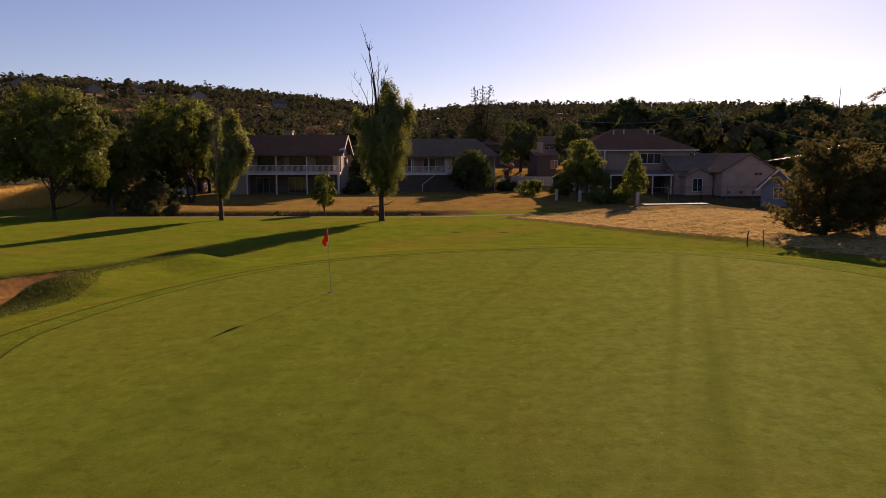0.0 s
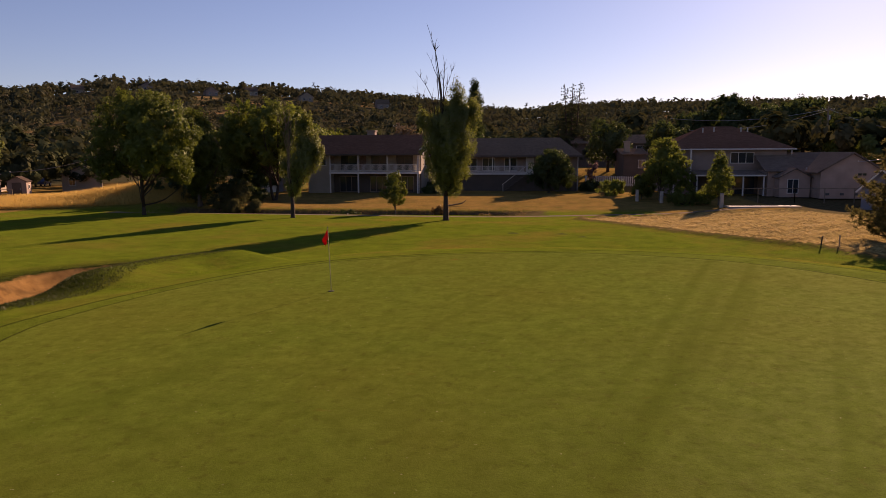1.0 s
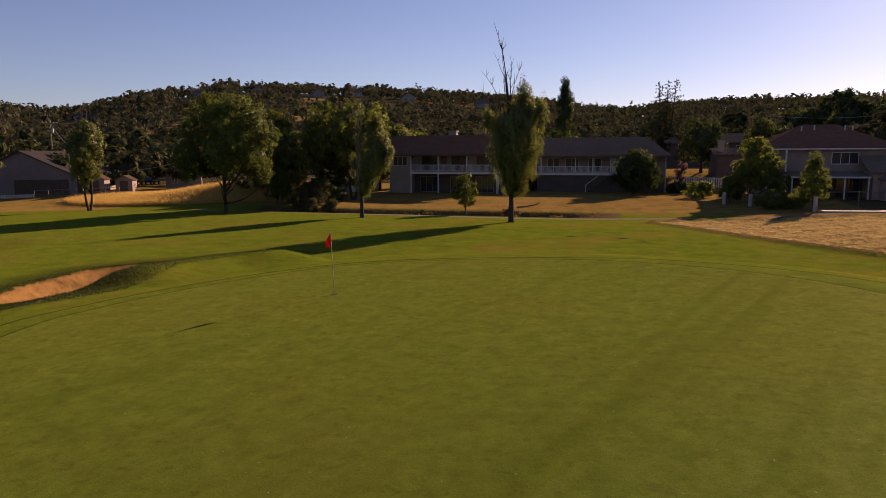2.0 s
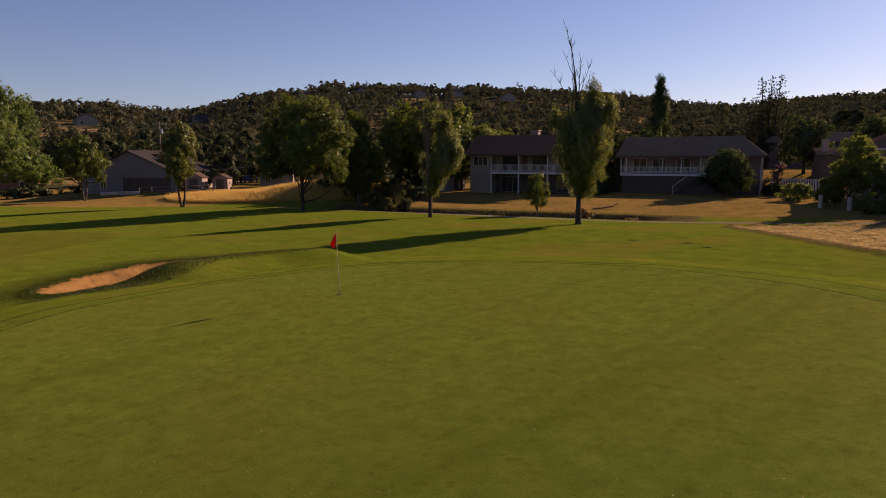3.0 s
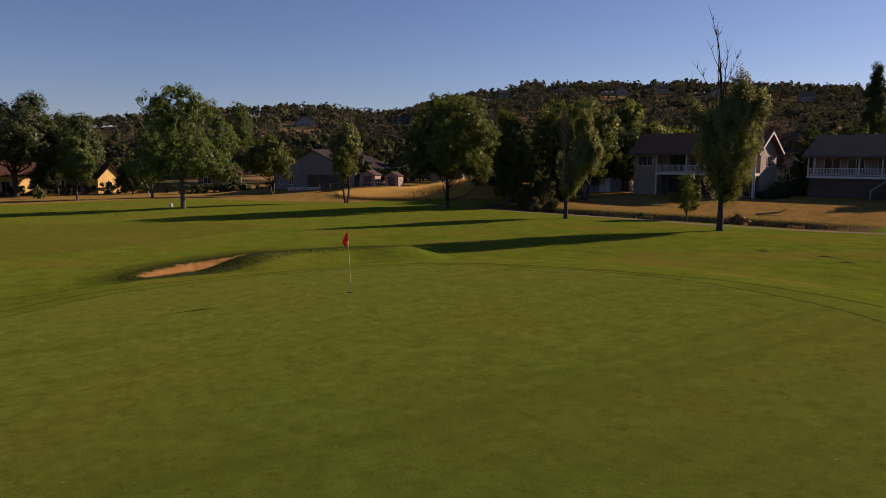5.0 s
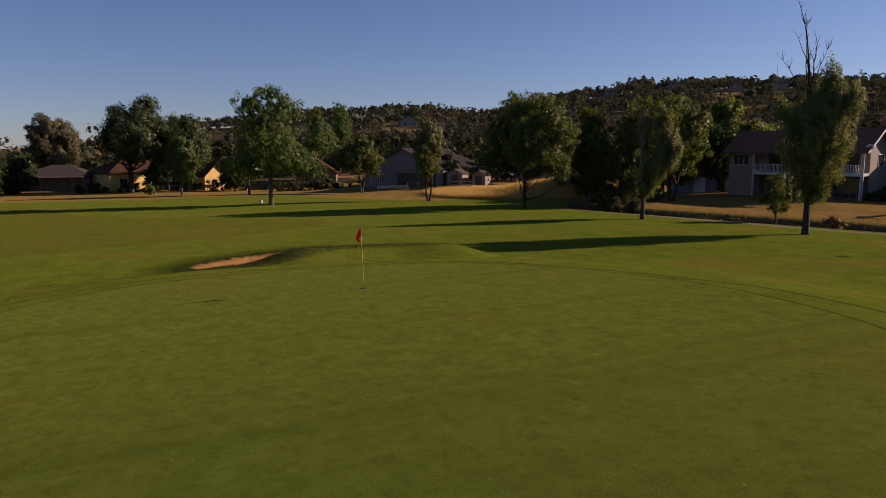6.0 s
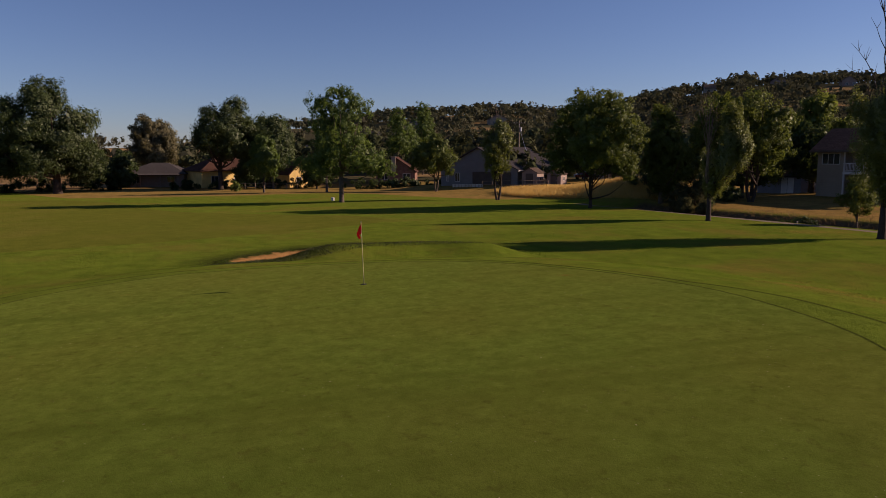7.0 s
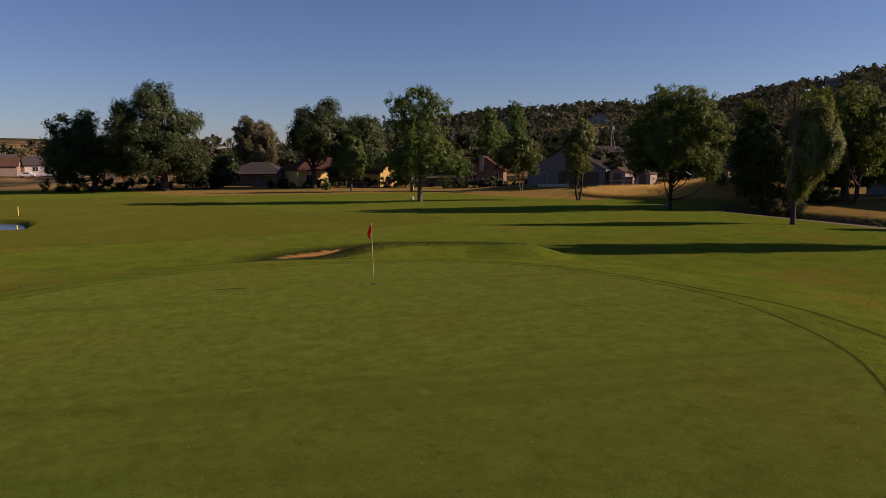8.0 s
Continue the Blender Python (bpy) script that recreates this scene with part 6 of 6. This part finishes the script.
def wire(a, b, sag, label="thin overhead power line"):
    ob = thing("power_line", label, "cable", a, 0, "overhead cables")
    d = Vector(b) - Vector(a)
    pts = [d * (k / 14) - Vector((0, 0, 4 * sag * (k / 14) * (1 - k / 14))) for k in range(15)]
    bm = bmesh.new()
    tube(bm, pts, [0.03] * 15, 5)
    part("cable", bm, M["galv"], ob)
    for p in (pts[0], pts[-1]):
        bm = bmesh.new()
        tube(bm, [p, p + Vector((0, 0, 0.15))], [0.05, 0.03], 6)
        part("clamp", bm, M["white"], ob)
    return ob


rake = thing("bunker_rake", "dark bunker rake head lying in the sand", "rake", (-18.3, 23.3, level(-18.3, 23.3) + 0.05), 40)
part("bar", boxes((-0.3, 0.3, -0.03, 0.03, 0.0, 0.06), bevel=0.008), M["dark_metal"], rake)
part("handle", boxes((-0.02, 0.02, 0.03, 0.9, 0.0, 0.04)), M["wood"], rake)
for k in range(9):
    part("tine", boxes((-0.29 + 0.07 * k, -0.27 + 0.07 * k, -0.02, 0.02, -0.06, 0.0)), M["dark_metal"], rake)
utility_pole((48.5, 126), 11.8 - level(48.5, 126), 20, "wooden utility pole with a crossarm among trees")
utility_pole((-25, 135), 11, 10, "wooden utility pole behind the balcony house")
utility_pole((-99.5, 106), 10.8 - level(-99.5, 106), 40, "wooden utility pole with a transformer behind the grey house")
pole_top = 11.4
wire((48.5, 126, pole_top), (24, 128, pole_top - 1.2), 1.0)
wire((48.5, 126, pole_top - 0.2), (26, 122, pole_top - 3.4), 1.0)
wire((48.5, 126, pole_top), (50, 88, 5.6), 0.8)
wire((50, 88, 5.6), (78, 84, 6.4), 0.4)
wire((50, 88, 5.6), (36, 82, 3.4), 0.3, "thin service cable to the tan house")
wire((-70.8, 89.5, 2.1), (-56, 96, 6.2), 0.9)
wire((-99.5, 106, 10.2), (-80, 92, 4.6), 0.6)


def car(at, turn, paint, label, truck=False):
    ob = thing("car", label, "car", (at[0], at[1], level(*at)), turn, "parked cars")
    bm = bmesh.new()
    side = [(-2.2, 0.45), (-2.2, 0.95), (-1.4, 1.05), (-0.9, 1.5), (0.7, 1.52), (1.3, 1.05), (2.1, 0.9), (2.2, 0.45)] if not truck else [(-2.6, 0.5), (-2.6, 1.1), (-0.5, 1.15), (-0.3, 1.8), (1.0, 1.8), (1.4, 1.2), (2.5, 1.05), (2.6, 0.5)]
    prism(bm, [(x, -0.85, z) for x, z in side], (0, 1.7, 0))
    bmesh.ops.bevel(bm, geom=bm.edges[:], offset=0.07, segments=2, affect="EDGES")
    part("body", bm, M[paint], ob)
    for s in (-1, 1):
        y = s * 0.86
        part("side_window", boxes((-0.7, 0.7, min(y, y - s * 0.02), max(y, y - s * 0.02) + 0.001, 1.08, 1.42) if not truck else (-0.2, 0.9, min(y, y - s * 0.02), max(y, y - s * 0.02) + 0.001, 1.25, 1.68)), M["glass"], ob)
        for x in (-1.4, 1.4):
            bm = bmesh.new()
            bmesh.ops.create_cone(bm, cap_ends=True, segments=20, radius1=0.33, radius2=0.33, depth=0.2, matrix=pose(x, s * 0.8, 0.33, 90, 0, 0))
            w = part("wheel", bm, M["rubber"], ob)
            bm = bmesh.new()
            bmesh.ops.create_cone(bm, cap_ends=True, segments=16, radius1=0.2, radius2=0.17, depth=0.23, matrix=pose(x, s * 0.8, 0.33, 90, 0, 0))
            part("rim", bm, M["galv"], w)
    return ob


car((-94.5, 119.8), 100, "car_white", "white pickup truck parked by the grey house", True)
car((-90.1, 120.8), 110, "car_blue", "dark parked car beyond tall dry grass")
car((-92.1, 117.8), 95, "car_red", "small dark red vehicle beside the parked truck")
car((-203, -3), 80, "car_white", "white van parked by distant houses", True)
car((-203, -8), 80, "car_white", "white car parked by distant houses")


# ---- woods, hill trees and grass ----
def woods(name, label, places, sizes, leaf, seed, per=90, leaf_scale=0.13, shape=1.0, cone=0.0):
    """Far trees, each a heap of leaf clumps, in one mesh; a cone draws the tops in."""
    rng = np.random.default_rng(seed)
    pts = np.array(places, float)
    h = np.array(sizes, float)
    z = ground(pts[:, 0], pts[:, 1])
    k, n = 8, len(pts)
    m = max(2, per // k)
    d = rng.normal(size=(n, k, 3))
    d /= np.linalg.norm(d, axis=2, keepdims=True)
    d[:, :, 2] = d[:, :, 2] * 0.8 + 0.15
    broad = h * shape * (0.3 + 0.14 * rng.random(n))
    rad = np.stack([broad, broad, h * 0.38], 1)[:, None]
    mid = np.stack([pts[:, 0], pts[:, 1], z + h * 0.55], 1)[:, None]
    off = d * rad * (0.45 + 0.5 * rng.random((n, k, 1)))
    off[:, :, :2] *= 1 - cone * np.clip(0.5 + off[:, :, 2:] / (h[:, None, None] * 0.8), 0, 1)
    c = np.repeat((mid + off).reshape(-1, 3), m, 0)
    hh = np.repeat(h, k * m)[:, None]
    e = rng.normal(size=c.shape)
    e /= np.linalg.norm(e, axis=1, keepdims=True)
    p = c + e * hh * 0.13 * shape * rng.random((len(c), 1)) ** 0.5
    q = np.repeat(np.repeat(mid[:, 0], k, 0), m, 0)
    f = p - q
    f /= np.linalg.norm(f, axis=1, keepdims=True) + 1e-6
    f = f + e * 0.25 + rng.normal(0, 0.16, f.shape)
    f /= np.linalg.norm(f, axis=1, keepdims=True)
    u = np.cross(f, rng.normal(size=f.shape))
    u /= np.linalg.norm(u, axis=1, keepdims=True)
    w = np.cross(f, u)
    ln = hh * leaf_scale * (0.5 + 0.9 * rng.random((len(p), 1)))
    wd = ln * (0.5 + 0.3 * rng.random((len(p), 1)))
    v = np.stack([p - u * ln, p + w * wd + f * ln * 0.12, p + u * ln, p - w * wd + f * ln * 0.12], 1).reshape(-1, 3)
    me = mesh_of(name, v, np.arange(len(v)).reshape(-1, 4))
    me.materials.append(M[leaf])
    return tagged(new(name, me), label, "trees", kind="stuff")


def polar(rng, n, az0, az1, r0, r1):
    a = np.radians(az0 + (az1 - az0) * rng.random(n))
    r = np.sqrt(r0 ** 2 + (r1 ** 2 - r0 ** 2) * rng.random(n))
    return np.stack([6 + r * np.sin(a), 6 + r * np.cos(a)], 1)


rng = np.random.default_rng(77)
p = polar(rng, 13500, -101, 36, 235, 655)
keep = np.array([0.65 * noise.noise(Vector((x * 0.034, y * 0.034, 1.3))) + noise.noise(Vector((x * 0.012, y * 0.012, 0.3))) > np.interp(math.degrees(math.atan2(x - 6, y - 6)), [-92, -86, -80, -74, -68, -57, -50, -30, -22], [0.2, 0.0, 0.3, 0.25, 0.0, -0.05, -0.6, -0.8, -0.9]) for x, y in p])
p = p[keep]
# clearings: dry terraces below the ridge, and open ground before the hillside houses
az, far = np.degrees(np.arctan2(p[:, 0] - 6, p[:, 1] - 6)), np.hypot(p[:, 0] - 6, p[:, 1] - 6)
bare = (az > -57) & (az < -48.5) & (far > 535 + 12 * np.sin(az * 2.1)) & (far < 578 + 10 * np.sin(az * 3.3))
for a, r in HILL_HOUSES:
    bare |= (np.abs(az - a) < 1.4) & (far > r - 60) & (far < r + 6)
p = p[~bare]
woods("hill_trees", "dark oak scrub covering the far hillsides", p, (3.8 + 6.5 * rng.random(len(p)) ** 2.2) * (0.75 + 0.3 * smooth(np.hypot(p[:, 0], p[:, 1]), 300, 560)), "leaf_woods", 78, 24, 0.15, 1.5)
p = polar(rng, 240, -88, 36, 585, 652)
woods("hill_pines", "scattered tall grey pines along the ridge", p, 6 + 10 * rng.random(len(p)) ** 2, "leaf_woods", 79, 72, 0.06, 0.5, 0.75)
p = polar(rng, 160, -86, 20, 585, 652)
woods("hill_snags", "thin half-bare trees standing along the ridge", p, 6 + 8 * rng.random(len(p)) ** 2, "leaf_woods", 86, 40, 0.045, 0.3, 0.3)
p = polar(rng, 420, -34, 60, 138, 270)
p = p[(p[:, 1] > 118)]
p = p[~((abs(p[:, 0] - 15) < 14) & (p[:, 1] < 160))]
woods("belt_of_trees", "dense dark trees rising behind the houses", p, 6 + 6.5 * rng.random(len(p)) ** 1.5, "leaf_belt", 80, 176, 0.078)
p = polar(rng, 230, -68, -33, 150, 280)
woods("belt_of_trees", "dark mixed trees behind the grey house", p, 6 + 5 * rng.random(len(p)), "leaf_belt", 81, 200, 0.07)
p = polar(rng, 62, -47, -31, 116, 150)
woods("belt_of_trees", "dark bushy trees beyond the dry grass bank", p, 4 + 4 * rng.random(len(p)), "leaf_belt", 87, 330, 0.065)
p = polar(rng, 120, -90, -66, 185, 300)
woods("belt_of_trees", "low dark trees behind distant houses", p, 4.5 + 4 * rng.random(len(p)), "leaf_belt", 82, 150, 0.085)
p = np.array([(x, y) for x, y in zip(rng.uniform(36, 100, 44), rng.uniform(104, 140, 44))])
woods("belt_of_trees", "dark trees beyond the tan house", p, 6 + 5 * rng.random(len(p)), "leaf_belt", 83, 360, 0.055)
p = np.array([(46, 112), (49, 108), (52, 111), (50.5, 104), (55, 109)])
woods("belt_of_trees", "pale leafy trees lit from behind beyond the tan house", p, 6.5 + 2 * rng.random(len(p)), "leaf_mulberry", 85, 2000, 0.028)
p = np.array([(x, y) for x, y in zip(rng.uniform(26, 70, 26), rng.uniform(20, 66, 26)) if x > 33 + abs(y - 45) * 0.3])
woods("belt_of_trees", "scrubby dark trees beyond the straw slope", p, 4 + 3.5 * rng.random(len(p)), "leaf_dark", 84, 400, 0.05)


def blades(name, label, places, height, width, mat, seed, lean=0.35):
    """Upright grass blades, in one mesh."""
    rng = np.random.default_rng(seed)
    pts = np.asarray(places, float)
    n = len(pts)
    z = ground(pts[:, 0], pts[:, 1])
    base = np.stack([pts[:, 0], pts[:, 1], z - 0.02], 1)
    a = rng.random(n) * 6.283
    side = np.stack([np.cos(a), np.sin(a), np.zeros(n)], 1) * width * (0.6 + 0.8 * rng.random((n, 1)))
    h = height * (0.5 + 0.8 * rng.random((n, 1)))
    tip = base + np.concatenate([rng.normal(0, lean, (n, 2)) * h, h], 1)
    v = np.stack([base - side, base + side, tip + side * 0.25, tip - side * 0.25], 1).reshape(-1, 3)
    me = mesh_of(name, v, np.arange(n * 4).reshape(-1, 4))
    me.materials.append(M[mat])
    return tagged(new(name, me), label, "grass", kind="stuff")


def scatter(rng, n, x0, x1, y0, y1, want):
    p = np.stack([rng.uniform(x0, x1, n), rng.uniform(y0, y1, n)], 1)
    return p[want(p[:, 0], p[:, 1])]


p = scatter(rng, 76000, -72, -34, 72, 88, lambda x, y: ((x + 50) / 20) ** 2 + ((y - 79.5) / 6.5) ** 2 < 1)
blades("tall_dry_grass", "tall golden dry grass on a low bank", p, 0.58, 0.02, "dry_grass", 90, 0.6)
p = scatter(rng, 14000, -38, 12, 73, 92, lambda x, y: y > 73.5)
blades("yard_grass", "short bleached dry grass on the yards", p, 0.08, 0.02, "weeds", 91, 0.8)
p = scatter(rng, 4000, -39, 1, 67.6, 74, lambda x, y: y > 68)
blades("ditch_grass", "sparse dry weeds along the ditch", p, 0.3, 0.015, "weeds", 92, 0.5)
p = scatter(rng, 60000, 5, 46, 24, 72, lambda x, y: signed(STRAW, x, y) > 1.1)
p = p[[noise.noise(Vector((x * 0.9, y * 0.9, 5.0))) > -0.12 for x, y in p]]
blades("straw_mulch", "loose bright straw lying on the slope", p, 0.13, 0.02, "straw", 93, 1.6)
p = scatter(rng, 60000, -24, -9, 14, 38, lambda x, y: (np.abs(signed(SAND, x, y) + 0.15) < 0.3) | ((far_from(LIP, x, y, False)[0] < 0.22) & (y > 29.5)))
blades("bunker_grass", "longer rough grass fringing the bunker", p, 0.055, 0.01, "turf_blade", 94, 0.6)


p = scatter(rng, 330000, -30, 23, 8, 66.5, lambda x, y: (y > 27 - 0.62 * (x + 6)) | (x < -9))
x, y = p[:, 0], p[:, 1]
sd, sand = signed(GREEN, x, y), signed(SAND, x, y)
ok = (sand < -0.1) & (signed(STRAW, x, y) < 0.3) & (far_from(TRACK, x, y, False)[0] > 0.9)
shag = (sand > -2.3 + 0.5 * np.sin(x * 1.7) * np.sin(y * 1.3)) & (sd < -1.5) & (x > np.interp(y, [17.5, 21, 25, 28.5, 31.4, 33.4], [-16.4, -16.6, -16.8, -16.8, -16.0, -14.2]))
lawn = ok & ~shag & (sd < -np.interp(x, [-12, -8, -4, 0, 3, 6.5, 10, 14], [1.1, 0.7, 0.45, 0.4, 0.5, 1.25, 1.5, 2.0]))
wave = np.sin(x * 0.71 + 1.3 * np.sin(y * 0.53)) * np.sin(y * 0.83 - 0.9 * np.sin(x * 0.37)) + 0.6 * np.sin(x * 2.3 + y * 1.1) * np.sin(y * 2.9 - x * 0.8)
blades("rough_grass", "mown rough grass in uneven green tufts", p[lawn], ((0.055 - 0.022 * smooth(-x[lawn], 18, 24)) * np.clip(0.8 + 0.35 * wave[lawn], 0.3, 1.4) * (0.35 + 0.65 * smooth(-sd[lawn], 0.8, 4.5))).reshape(-1, 1), 0.015, "rough_blade", 95, 0.5)
# The face's shade is put into the dark blade colour here.
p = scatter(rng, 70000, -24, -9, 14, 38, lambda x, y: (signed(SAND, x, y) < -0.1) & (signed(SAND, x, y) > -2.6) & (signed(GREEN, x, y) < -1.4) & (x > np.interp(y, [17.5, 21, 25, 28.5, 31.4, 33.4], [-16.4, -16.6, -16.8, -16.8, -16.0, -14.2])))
blades("bunker_face_grass", "long dark grass on the bunker face, shade put into its colour", p, 0.08, 0.013, "turf_blade", 96, 0.6)


def divot(at, w, d, label):
    """A scuffed dark patch of turf: an uneven low crust."""
    rng = np.random.default_rng(int(abs(at[0]) * 100))
    ob = thing("divot", label, "divot", (at[0], at[1], level(*at) + 0.005))
    bm = bmesh.new()
    n = 14
    rim = [bm.verts.new((math.cos(6.283 * k / n) * w * rng.uniform(0.6, 1.1), math.sin(6.283 * k / n) * d * rng.uniform(0.6, 1.1), 0.0)) for k in range(n)]
    top = bm.verts.new((0, 0, 0.05))
    for k in range(n):
        bm.faces.new((rim[k], rim[(k + 1) % n], top))
    part("crust", bm, M["turf_blade"], ob)
    return ob


divot((0.8, 50.4), 0.45, 0.3, "dark scuffed divot in the fairway turf")
divot((4.2, 50.2), 0.5, 0.25, "shallow dark scuff in the fairway turf")
divot((5.6, 48.6), 0.4, 0.22, "small dark scuff near the straw edge")
